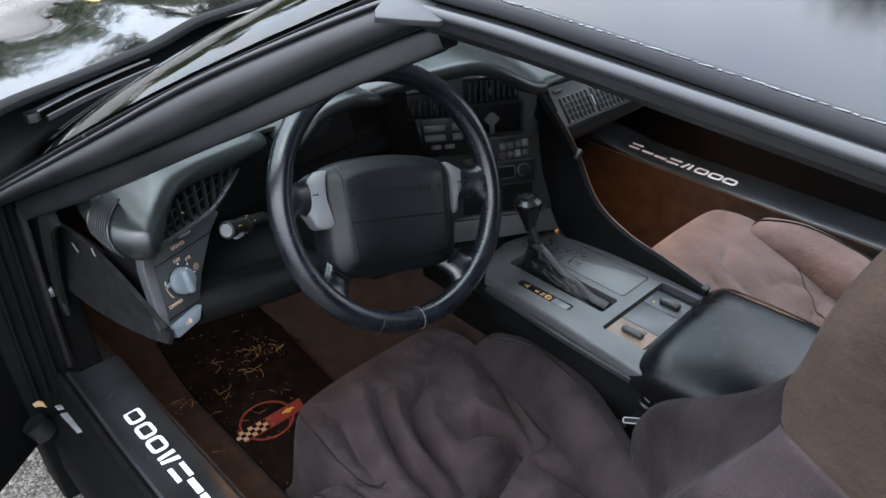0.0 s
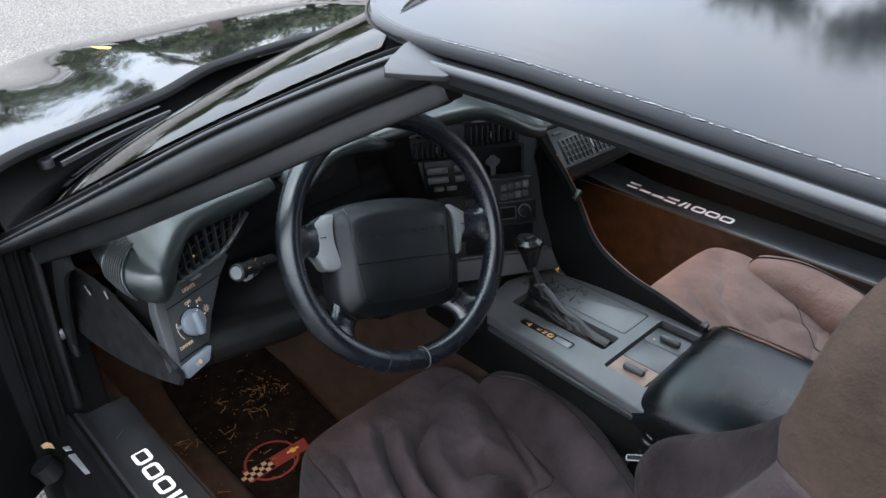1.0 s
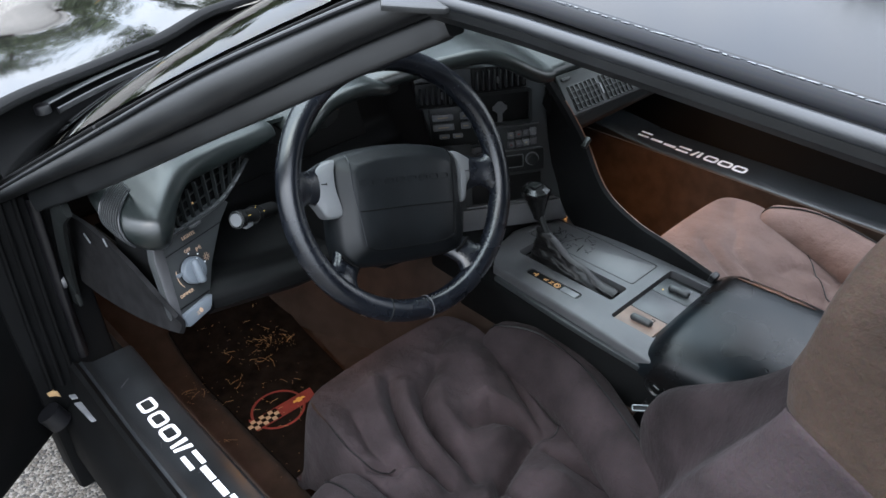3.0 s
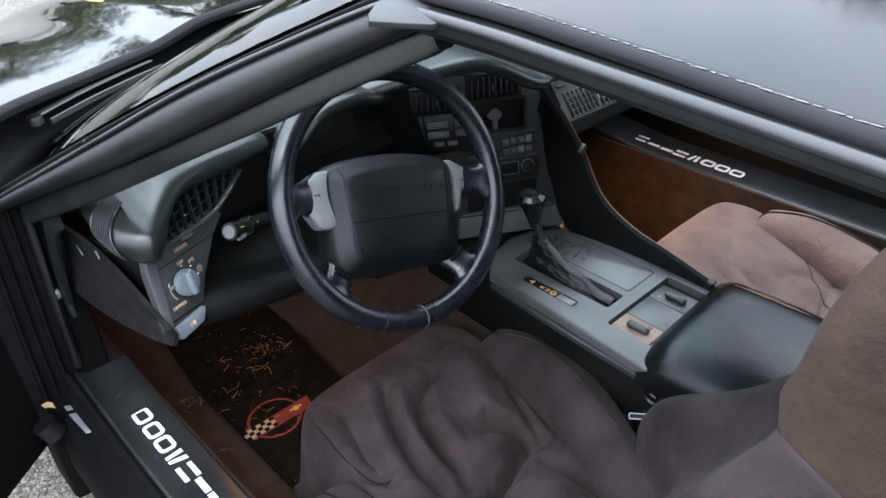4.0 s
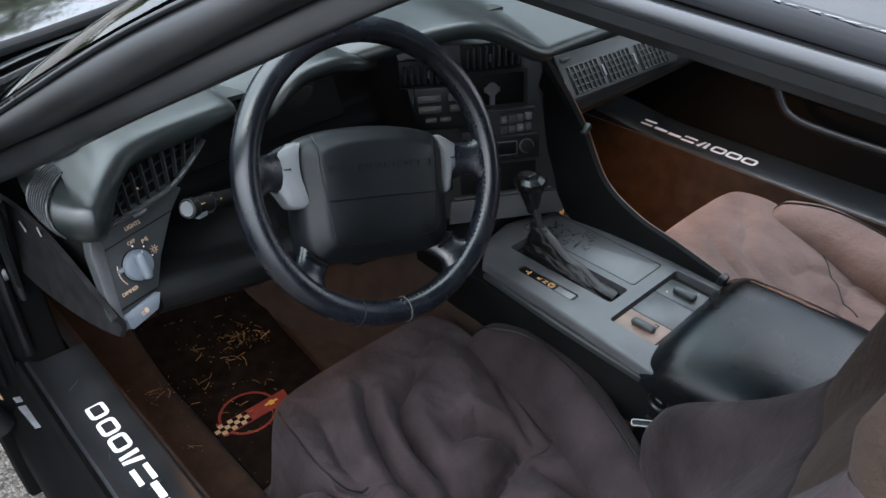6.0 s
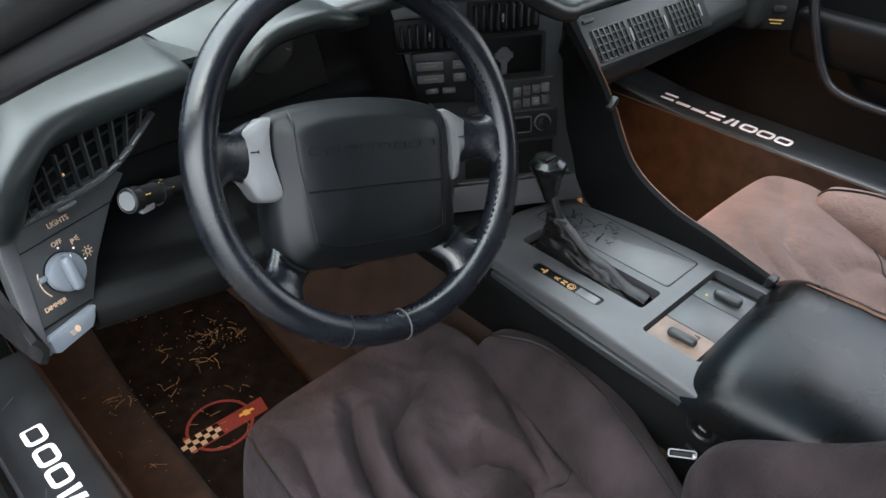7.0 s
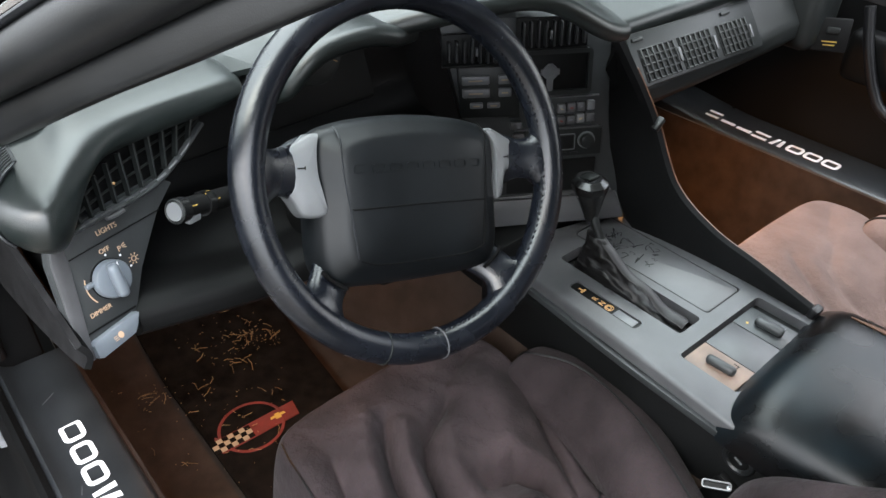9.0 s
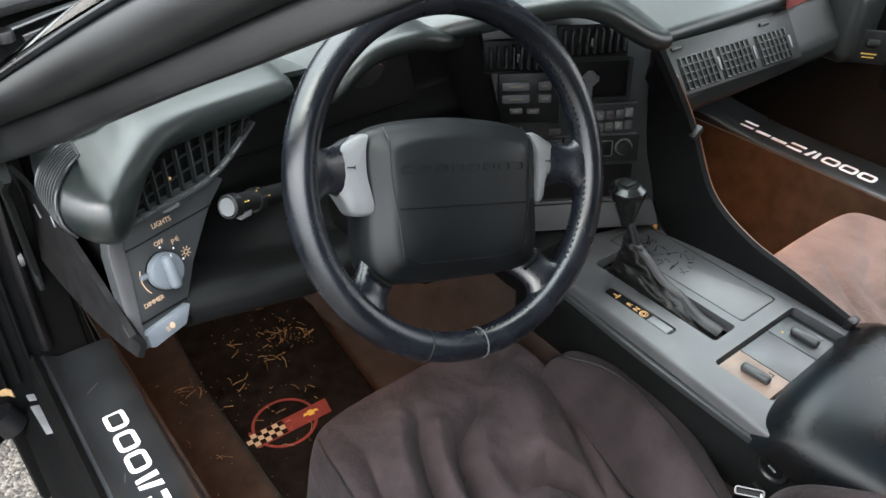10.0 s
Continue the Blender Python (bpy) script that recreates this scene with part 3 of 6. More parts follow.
SILL_L, SILL_R = sill(-1), sill(1)


def floor_point(u, v):
    x = -0.64 + 1.28 * u
    y = -0.9 + 1.75 * v
    return (x, y, 0.14 + 0.34 * step(0.46, 0.95, y) ** 1.2)


tagged(part("floor", sheet(floor_point, 8, 60, 0.02), CARPET), "dark brown carpeted car floor rising to the toe board", "floor", kind="structure")


def tunnel_point(u, v):
    y = -0.95 + 1.75 * v
    w = 0.115 + 0.13 * step(0.15, 0.75, y)
    a = math.pi * u
    return (-w * math.copysign(abs(math.cos(a)) ** 0.5, math.cos(a)) * (1.25 - 0.25 * math.sin(a)), y, 0.13 + 0.30 * math.sin(a) ** 0.6)


tagged(part("tunnel", sheet(tunnel_point, 24, 40, 0.01), CARPET), "brown carpeted transmission tunnel between the footwells", "tunnel", kind="structure")
tagged(part("bulkhead", rbox((1.5, 0.04, 0.8), pose(0, 0.88, 0.38), 0.01), DARK), "dark front bulkhead behind the dashboard", "bulkhead", kind="structure")
tagged(part("rear_bulkhead", rbox((1.5, 0.05, 0.9), pose(0, -1.22, 0.55), 0.02), FELT), "dark carpeted rear bulkhead behind the seats", "bulkhead", kind="structure")


# ---- dashboard ----
dash = thing("dashboard", (0, 0.3, 0.45), "black vinyl car dashboard with air vents and padded brows", "dashboard")


def brow(edge, front, radius, under, nu=40, crown=0.012):
    """A padded brow: from the windscreen base to its rolled edge and back underneath."""
    def f(u, v):
        e, o = edge(u)
        r = radius(u) if callable(radius) else radius
        e, o = Vector(e), Vector(o).normalized()
        fr = Vector(front(u))
        k = 24 * v
        if k <= 10:
            t = k / 10
            top = e - o * r + Vector((0, 0, 0))
            p = fr.lerp(top, t)
            return p + Vector((0, 0, crown * math.sin(math.pi * t)))
        if k <= 20:
            a = math.pi * (k - 10) / 10
            return e - o * r + o * r * math.sin(a) - Vector((0, 0, r * (1 - math.cos(a))))
        return e - o * (r + under * (k - 20) / 4) - Vector((0, 0, 2 * r - 0.004 * (k - 20)))
    return sheet(f, nu, 24, 0.006)


def along(pts):
    def f(u):
        s = u * (len(pts) - 1)
        k = min(int(s), len(pts) - 2)
        return Vector(pts[k]).lerp(Vector(pts[k + 1]), s - k)
    return f


POD = smooth_path([(-0.655, 0.27, 0), (-0.684, 0.20, 0), (-0.696, 0.13, 0), (-0.698, 0.08, 0), (-0.694, 0.045, 0), (-0.682, 0.022, 0), (-0.664, 0.012, 0), (-0.646, 0.026, 0), (-0.618, 0.058, 0), (-0.573, 0.090, 0), (-0.523, 0.101, 0), (-0.478, 0.105, 0), (-0.444, 0.110, 0), (-0.434, 0.122, 0), (-0.430, 0.16, 0), (-0.424, 0.32, 0)], 140)
SPINE = smooth_path([(-0.650, 0.060, 0), (-0.630, 0.090, 0), (-0.600, 0.13, 0), (-0.545, 0.20, 0), (-0.535, 0.30, 0)], 60)
NOSE = min(range(140), key=lambda k: POD[k].y)


def pod_lip(p):
    """Height of the brow's lower edge and its rounding, by the place along it."""
    k, m = step(-0.662, -0.585, p.x), step(-0.60, -0.44, p.x)
    return 0.789 + 0.037 * k + 0.001 * m, 0.0275 - 0.0108 * k - 0.001 * m


def pod_spine(i):
    """The place on the pod's middle line that a place on its outline looks at."""
    w = 59 * ((NOSE - i) / NOSE if i <= NOSE else (i - NOSE) / (139 - NOSE))
    k = min(58, int(w))
    return SPINE[k].lerp(SPINE[k + 1], w - k)


def roll_width(i):
    """How far the rounding reaches inwards: wide on the outboard side, narrow along the vent."""
    p = POD[i]
    r = pod_lip(p)[1] + 0.018 * step(0.02, 0.06, p.y) * step(-0.650, -0.685, p.x) + 0.010 * step(-0.64, -0.56, p.x)
    return min(r, 0.85 * (pod_spine(i) - p).length)


def pod_ring(a, inset=0.0):
    ring = []
    for i, p in enumerate(POD):
        lip, r = pod_lip(p)
        q = p + (pod_spine(i) - p).normalized() * (roll_width(i) * (1 - math.cos(a)) + inset)
        ring.append(Vector((q.x, q.y, lip + r + r * math.sin(a) - 0.012 * step(0.15, 0.36, p.y))))
    return ring


def pod_mesh():
    rings = [pod_ring(radians(-90), 0.012)] + [pod_ring(radians(a)) for a in range(-90, 91, 9)]
    top = rings[-1]
    for j in range(1, 17):
        k = j / 16
        ring = []
        for i, q in enumerate(top):
            w = step(0.25, 1.0, i / 139)
            back = Vector((-0.640 + 0.206 * w, 0.36, 0.846))
            p = q.lerp(back, k)
            p.z += 0.011 * math.sin(math.pi * min(1.0, 1.3 * k)) * step(0.0, 0.7, i / 139) * (1 - k)
            ring.append(p)
        rings.append(ring)
    bm = loft(rings, False, False)
    bmesh.ops.remove_doubles(bm, verts=bm.verts, dist=0.0008)
    soft = [v for v in bm.verts if v.co.z > 0.838 and not v.is_boundary]
    for k in range(24):
        bmesh.ops.smooth_vert(bm, verts=soft, factor=0.5, use_axis_x=True, use_axis_y=True, use_axis_z=True)
    return bm


part("left_pod", pod_mesh(), DASHTOP, dash, "padded outboard pod", 80)


def dash_top(u, v):
    x, y = -0.66 + 0.72 * u, 0.13 + 0.38 * v
    k = 1 - (x / 0.72) ** 2
    return (x, y, min(0.852 + 0.004 * math.sin(9 * u), 0.776 + 0.48 * (0.44 + 0.14 * k - y) + 0.05 * k - 0.035))


part("dash_top", sheet(dash_top, 20, 20, 0.006), DASHTOP, dash, "padded dash top under the windscreen")

HOOD_RIM = smooth_path([(-0.412, 0.110, 0.832), (-0.405, 0.090, 0.840), (-0.398, 0.080, 0.850), (-0.383, 0.075, 0.866), (-0.360, 0.074, 0.877), (-0.325, 0.073, 0.880), (-0.295, 0.073, 0.877), (-0.268, 0.077, 0.868), (-0.235, 0.092, 0.860)], 41)
part("gauge_hood", brow(lambda u: (HOOD_RIM[round(40 * u)], (0, -1, 0)), lambda u: (-0.46 + 0.22 * u, 0.36, 0.850), 0.0055, 0.10), DASHTOP, dash, "padded hood over the gauges")


def centre_rim(u):
    x = -0.285 + 0.315 * u
    return (x, 0.093 - 0.031 * step(0.0, 0.22, u) - 0.062 * step(0.1, 1, u), 0.876 + 0.012 * step(0, 0.2, u) - 0.004 * math.cos(3 * u) - 0.068 * step(0.45, 1.0, u) ** 1.5), (0.15, -1, 0)


part("centre_pod", brow(centre_rim, lambda u: (-0.30 + 0.42 * u, 0.45, 0.865), 0.0065, 0.05), DASHTOP, dash, "padded brow over the centre vents")
part("passenger_pad", brow(lambda u: ((0.12 + 0.52 * u, 0.095, 0.772 - 0.01 * u), (0, -1, 0)), lambda u: (0.04 + 0.64 * u, 0.48 - 0.2 * u * u, 0.83), 0.010, 0.03, 30, 0.02), PAD, dash, "padded passenger dash top")


def passenger_face(u, v):
    x = 0.140 + 0.48 * u
    prof = along([(0, 0.105, 0.752), (0, 0.093, 0.742), (0, 0.050, 0.685), (0, 0.050, 0.665), (0, 0.075, 0.640), (0, 0.14, 0.615), (0, 0.30, 0.56), (0, 0.5, 0.52)])(v)
    return (x, prof.y + 0.01 * u * u, prof.z - 0.012 * u)


part("passenger_face", sheet(passenger_face, 24, 42, 0.006), BEZEL, dash, "lower passenger dash roll")


def knee(u, v):
    x = -0.615 + 0.475 * u
    prof = along([(0, 0.245, 0.80), (0, 0.240, 0.73), (0, 0.21, 0.69), (0, 0.12, 0.678), (0, 0.065, 0.687), (0, 0.047, 0.680), (0, 0.045, 0.668), (0, 0.07, 0.645), (0, 0.20, 0.625), (0, 0.5, 0.60)])(v)
    return (x, prof.y, prof.z - 0.20 * min(0.15, x + 0.615) * step(0.16, 0.10, prof.y))


part("knee_panel", sheet(knee, 20, 48, 0.006), DARK, dash, "dark lower panel with a rolled edge")
# added solid block whose black fills in the shade between end cover and pod
part("end_filler", loft([[Vector(q) + Vector((dx, 0, 0)) for q in ((-0.672, 0.17, 0.812), (-0.660, 0.075, 0.812), (-0.656, 0.060, 0.700), (-0.668, 0.12, 0.680), (-0.672, 0.19, 0.700))] for dx in (0.0, 0.012)]), SOOT, dash, "added black block for the dark area behind the end cover")
part("gauge_panel", rbox((0.30, 0.02, 0.16), pose(-0.36, 0.245, 0.80, -20), 0.006), DARK, dash, "unlit dark gauge panel")

# added black sheet: the hollow's shade is put into its colour
part("dash_filler", rbox((0.34, 0.012, 0.27), pose(-0.07, 0.285, 0.72), 0.003), SHADEBLACK, dash, "black sheet painted as shade in the hollow behind the stack")

# light switch panel
BL = Vector((-0.6725, 0.024, 0.674))
PANEL = axes(BL, (0.924, 0.356, 0.1394), (-0.2363, 0.2451, 0.9403), (0.3006, -0.9018, 0.3106))
panel = part("light_panel", prism([(0.0005, -0.002), (0.006, -0.006), (0.050, -0.010), (0.060, -0.002), (0.072, 0.0085), (0.096, 0.0325), (0.142, 0.0660), (0.171, 0.0790), (0.160, 0.094), (0.050, 0.108), (0.034, 0.104), (0.026, 0.090), (0.003, 0.021)], 0.012, PANEL @ pose(0, 0, -0.012), 0.003), PANELGREY, dash, "grey light switch panel")

# centre stack
SA, ST = radians(32), radians(8)
SX = Vector((math.cos(SA), -math.sin(SA), 0))
SB = Vector((math.sin(SA), math.cos(SA), 0))
SY = Vector((0, 0, 1)) * math.cos(ST) + SB * math.sin(ST)
STACK = axes((0.071, 0.07, 0.69), SX, SY, SX.cross(SY))
part("stack_panel", prism([(-0.225, 0.125), (-0.15, -0.195), (0.068, -0.195), (0.034, -0.08), (0.024, 0.0), (0.020, 0.098), (-0.02, 0.110)], 0.06, STACK @ pose(0, 0, -0.066), 0.003), PANELGREY, dash, "black centre stack panel")

# ---- steering wheel ----
WC = Vector((-0.347, -0.053, 0.782))
WHEEL = axes(WC, (1.0, -0.0096, 0), (0.0042, 0.4366, 0.8997), (-0.0086, -0.8996, 0.4366)) @ pose(0, 0, 0, 0, 0, -15.9)
wheel = thing("steering_wheel", WHEEL, "black leather steering wheel with airbag pad and grey thumb buttons", "steering wheel")


def torus(R, r, k=96, j=16):
    path = [Vector((R * math.cos(2 * math.pi * i / k), R * math.sin(2 * math.pi * i / k), 0)) for i in range(k)]
    return sweep(path, circle(j, r, r * 1.08), (0, 0, 1), False, True)


def placed(bm, m):
    bmesh.ops.transform(bm, matrix=m, verts=bm.verts)
    return bm


part("rim", placed(torus(0.1735, 0.0158), WHEEL), LEATHER, wheel, "stitched black leather rim")


def pad_outline():
    """The pad's outline: a low arched top, nearly upright sides and round lower corners."""
    half = [(0.0, 0.0600), (0.030, 0.0590), (0.060, 0.0560), (0.084, 0.0510), (0.098, 0.0455), (0.106, 0.036), (0.1075, 0.020), (0.1065, -0.010), (0.1080, -0.045), (0.1075, -0.075), (0.102, -0.094), (0.090, -0.1035), (0.060, -0.1065), (0.030, -0.1075), (0.0, -0.1078)]
    side = smooth_path([(x, y, 0) for x, y in half], 60)
    return [(q.x, q.y) for q in side] + [(-q.x, q.y) for q in reversed(side[1:-1])]


outline = pad_outline()
layers = ((0.96, -0.052), (1.0, -0.034), (0.998, -0.026), (0.985, -0.018), (0.955, -0.0115), (0.90, -0.0055), (0.82, -0.0005), (0.78, 0.0035), (0.72, 0.0060), (0.55, 0.0082), (0.30, 0.0095), (0.05, 0.0098))
pad = part("airbag_pad", loft([[WHEEL @ Vector((x * k, -0.020 + (y + 0.020) * k, z)) for x, y in outline] for k, z in layers]), PADSKIN, wheel, "black airbag pad", 60)


def pad_height(x, y):
    """The pad's face above a place, by its shrinking outlines."""
    k = max(abs(x) / 0.1072, (y + 0.020) / (0.080 - 0.9 * x * x) if y > -0.020 else (-0.020 - y) / 0.0865)
    for (k1, z1), (k2, z2) in zip(layers[1:], layers[2:]):
        if k2 <= k <= k1:
            return z1 + (z2 - z1) * (k1 - k) / max(1e-6, k1 - k2)
    return 0.0096


def seam_line(pts):
    path = smooth_path([(x, y, 0) for x, y in pts], 30)
    return sweep([WHEEL @ Vector((q.x, q.y, pad_height(q.x, q.y) + 0.0003)) for q in path], circle(6, 0.0008), tuple(WHEEL.to_3x3() @ Vector((0, 0, 1))))


for sx, stuff in ((-1, SATIN), (1, SOOT)):
    part("cover_seam", seam_line([(sx * 0.083, 0.049), (sx * 0.0832, 0.025), (sx * 0.0822, 0.0), (sx * 0.078, -0.035), (sx * 0.0735, -0.076)]), stuff, pad, "moulded seam beside the airbag cover")
part("cover_seam", seam_line([(-0.076, -0.029), (0.0, -0.0285), (0.079, -0.030)]), SOOT, pad, "split line of the airbag cover")
part("cover_seam", seam_line([(-0.071, -0.078), (-0.05, -0.0835), (0.0, -0.0845), (0.05, -0.0835), (0.071, -0.078)]), SOOT, pad, "lower edge of the airbag cover")
for k in range(8):
    part("embossed_bar", frame_bm(0.0145, 0.0082, 0.0013, 0.0007, 0.003, WHEEL @ pose(-0.066 + 0.0188 * k, 0.0085, pad_height(-0.066 + 0.0188 * k, 0.0085) - 0.0002)), PADSKIN, pad)


def spoke_mesh(pts, half, thick):
    """A leather spoke in the wheel's plane that widens towards the rim."""
    path = smooth_path(pts, 18)
    wide = smooth_path([(h, 0, 0) for h in half], 18)
    rings = []
    for i, q in enumerate(path):
        d = (path[min(i + 1, 17)] - path[max(i - 1, 0)]).normalized()
        n = Vector((-d.y, d.x, 0)).normalized()
        rings.append([WHEEL @ (q + n * x + Vector((0, 0, y))) for x, y in circle(18, wide[i].x, thick, 2.3)])
    return loft(rings)


BUTTON = {-1: [(0.100, 0.043), (0.109, 0.0425), (0.122, 0.035), (0.1335, 0.027), (0.136, 0.016), (0.1345, -0.006), (0.127, -0.020), (0.1195, -0.032), (0.110, -0.0345), (0.100, -0.0335), (0.0955, -0.029), (0.099, -0.012), (0.1025, 0.006), (0.1025, 0.028)],
          1: [(0.092, 0.042), (0.101, 0.043), (0.118, 0.036), (0.1335, 0.028), (0.1385, 0.014), (0.133, 0.004), (0.121, -0.004), (0.115, -0.014), (0.111, -0.030), (0.104, -0.031), (0.1045, -0.012), (0.105, 0.006), (0.102, 0.024)]}
for sx in (-1, 1):
    part("spoke", spoke_mesh([(sx * 0.085, 0.010, -0.030), (sx * 0.115, 0.010, -0.024), (sx * 0.140, 0.0095, -0.014), (sx * 0.155, 0.009, -0.006), (sx * 0.166, 0.009, -0.002)], (0.036, 0.031, 0.0215, 0.027, 0.052), 0.0125), LEATHER, wheel, "leather side spoke flaring into the rim")
    part("lower_spoke", spoke_mesh([(sx * 0.082, -0.084, -0.030), (sx * 0.097, -0.101, -0.019), (sx * 0.107, -0.113, -0.008), (sx * 0.118, -0.1255, -0.001)], (0.026, 0.0205, 0.025, 0.056), 0.0130), LEATHER, wheel, "leather lower spoke flaring into the rim")
    rings = []
    shape = [(q.x, q.y) for q in smooth_path([(x, y, 0) for x, y in BUTTON[sx] + BUTTON[sx][:1]], 56)][:-1]
    for grow, z in ((1.0, -0.034), (1.0, -0.0185), (0.96, -0.0150), (0.90, -0.0135), (0.5, -0.0125), (0.05, -0.0122)):
        rings.append([WHEEL @ Vector((sx * (0.116 + (x - 0.116) * grow), 0.006 + (y - 0.006) * grow, z + 0.009 - 0.20 * max(0.0, 0.116 + (x - 0.116) * grow - 0.100))) for x, y in shape])
    part("thumb_button", loft(rings), SILVER, wheel, "grey horn button", 50)
    gap = smooth_path([(sx * 0.106, -0.0845, 0), (sx * 0.097, -0.094, 0), (sx * 0.083, -0.1035, 0)], 14)
    part("spoke_joint", sweep([WHEEL @ Vector((q.x, q.y, -0.0065)) for q in gap], circle(6, 0.0022), tuple(WHEEL.to_3x3() @ Vector((0, 0, 1)))), SOOT, wheel, "dark joint between pad and spoke")
col = [WHEEL @ Vector((0, -0.04, -0.03)), WHEEL @ Vector((0, -0.04, -0.13)), WHEEL @ Vector((0, -0.03, -0.30))]
part("column", sweep(col, circle(16, 0.05, 0.045, 3), (1, 0, 0)), DARK, wheel, "dark column shroud")

# ---- centre console ----
console = thing("centre_console", (0.02, -0.2, 0.15), "grey plastic centre console plate over black sides", "console")
part("corner_block", rbox((0.042, 0.060, 0.12), pose(0.101, 0.072, 0.500), 0.004), DARK, console)
part("front_block", rbox((0.262, 0.12, 0.34), pose(0.039, 0.140, 0.322), 0.006), DARK, console, "black front end of the console")
CZ = 0.482


def cut(bm, cutters):
    """Takes the cutters' volumes out of a bmesh."""
    def temp(b, name):
        me = bpy.data.meshes.new(name)
        b.to_mesh(me)
        b.free()
        return new(name, me)
    base = temp(bm, "tmp_base")
    tools = [temp(c, "tmp_cut") for c in cutters]
    for tool in tools:
        mod = base.modifiers.new("cut", "BOOLEAN")
        mod.operation, mod.object, mod.solver = "DIFFERENCE", tool, "EXACT"
    out = bmesh.new()
    dg = bpy.context.evaluated_depsgraph_get()
    me = bpy.data.meshes.new_from_object(base.evaluated_get(dg))
    out.from_mesh(me)
    for ob in [base] + tools:
        bpy.data.objects.remove(ob)
    return out


def hole(x0, x1, y0, y1, z, depth, r=0.006):
    return prism(rounded(x1 - x0, y1 - y0, r, 4), depth + 0.05, pose((x0 + x1) / 2, (y0 + y1) / 2, z - depth))


plate_outline = [(-0.094, 0.02), (-0.1125, -0.334), (-0.108, -0.338), (0.05, -0.318), (0.134, -0.300), (0.140, 0.045), (0.02, 0.075), (-0.05, 0.06)]
plate = cut(prism(plate_outline, 0.018, pose(0, 0, CZ - 0.018), 0.006, 3), [hole(-0.030, 0.017, -0.198, 0.017, CZ, 0.030), hole(0.0315, 0.1115, -0.1975, 0.045, CZ, 0.0035), hole(-0.069, -0.050, -0.154, -0.036, CZ, 0.004), hole(-0.063, 0.116, -0.306, -0.221, CZ, 0.016)])
part("top_plate", plate, GREY, console, "worn grey plastic top plate", 30)
part("edge_strip", sweep(smooth_path([(-0.097, 0.01, CZ - 0.022), (-0.108, -0.16, CZ - 0.023), (-0.112, -0.318, CZ - 0.024)], 12), circle(8, 0.005, 0.006, 3)), PANELGREY, console, "grey lower edge strip")
part("lid_gap", frame_bm(0.0792, 0.2412, 0.0016, 0.0012, 0.007, pose(0.0715, -0.0763, CZ - 0.0018)), SHADEBLACK, console, "dark gap round the ashtray lid")
part("ash_lid", prism(rounded(0.0764, 0.2384, 0.006, 4), 0.0034, pose(0.0715, -0.0763, CZ - 0.0032), 0.001, 2), GREY, console, "grey ashtray lid with black scuffs")
body_bm = rbox((0.244, 0.75, 0.31), pose(0.013, -0.27, 0.30), 0.01)
part("body", cut(body_bm, [hole(-0.028, 0.015, -0.196, 0.015, CZ, 0.09)]), DARK, console, "black console sides")


def armrest(u, v):
    a = math.pi * u
    x = 0.03 - 0.138 * math.copysign(abs(math.cos(a)) ** 0.45, math.cos(a))
    y = -0.304 - 0.014 * math.cos(a) - 0.33 * v
    z = 0.450 + (0.048 * math.sin(a) ** 0.55) * step(-0.03, 0.13, v) ** 0.5 + 0.016 * math.sin(a) * math.sin(math.pi * min(1.0, 0.9 * v + 0.1))
    return (x, y - 0.0 * u, z)


part("armrest", sheet(armrest, 28, 24, 0.01), ARMHIDE, console, "black leather armrest lid")


def glow_patch(u, v):
    x, y, z = armrest(0.655 + (u - 0.5) * 0.05 * math.sin(math.pi * (0.05 + 0.9 * v)) * (0.8 + 0.5 * noise.noise((v * 5, u, 2.0))), 0.12 + 0.40 * v)
    return (x + 0.004, y, z + 0.0102)


# the footwell lamp's orange glow on the armrest edge, painted as a tan patch
part("edge_wear_and_glow", sheet(glow_patch, 6, 40, 0.001), TANWEARGLOW, console, "tan patch painted as orange lamp glow along the armrest edge")
fin = smooth_path([(0.060, 0.034, 0.792), (0.098, 0.012, 0.718), (0.125, -0.005, 0.656), (0.134, -0.05, 0.57), (0.141, -0.12, 0.525), (0.141, -0.20, 0.508), (0.138, -0.288, 0.490)], 40)


FOOT = smooth_path([(0.100, 0.070, 0.79), (0.094, 0.058, 0.71), (0.094, 0.048, 0.65), (0.104, 0.030, 0.56), (0.118, -0.03, 0.482), (0.130, -0.14, 0.476), (0.136, -0.288, 0.470)], 40)


def fin_ring(p, q):
    return [p + Vector((-0.009, 0.004, -0.004)), p + Vector((-0.005, 0, 0.003)), p + Vector((0.005, 0, 0.004)), p + Vector((0.012, 0.004, -0.006)), Vector((p.x + 0.020, p.y + 0.03, p.z - 0.06)), q + Vector((0.020, 0.02, -0.04)), q + Vector((0.0, 0.004, -0.02))]


part("fin_edge", sweep([p + Vector((0.010, 0.002, -0.001)) for p in fin[4:]], circle(6, 0.0022)), TANWEARGLOW, console, "brown worn edge of the fin")
part("side_fin", loft([fin_ring(p, q) for p, q in zip(fin, FOOT)]), SOOT, console, "black fin wall beside the passenger footwell")

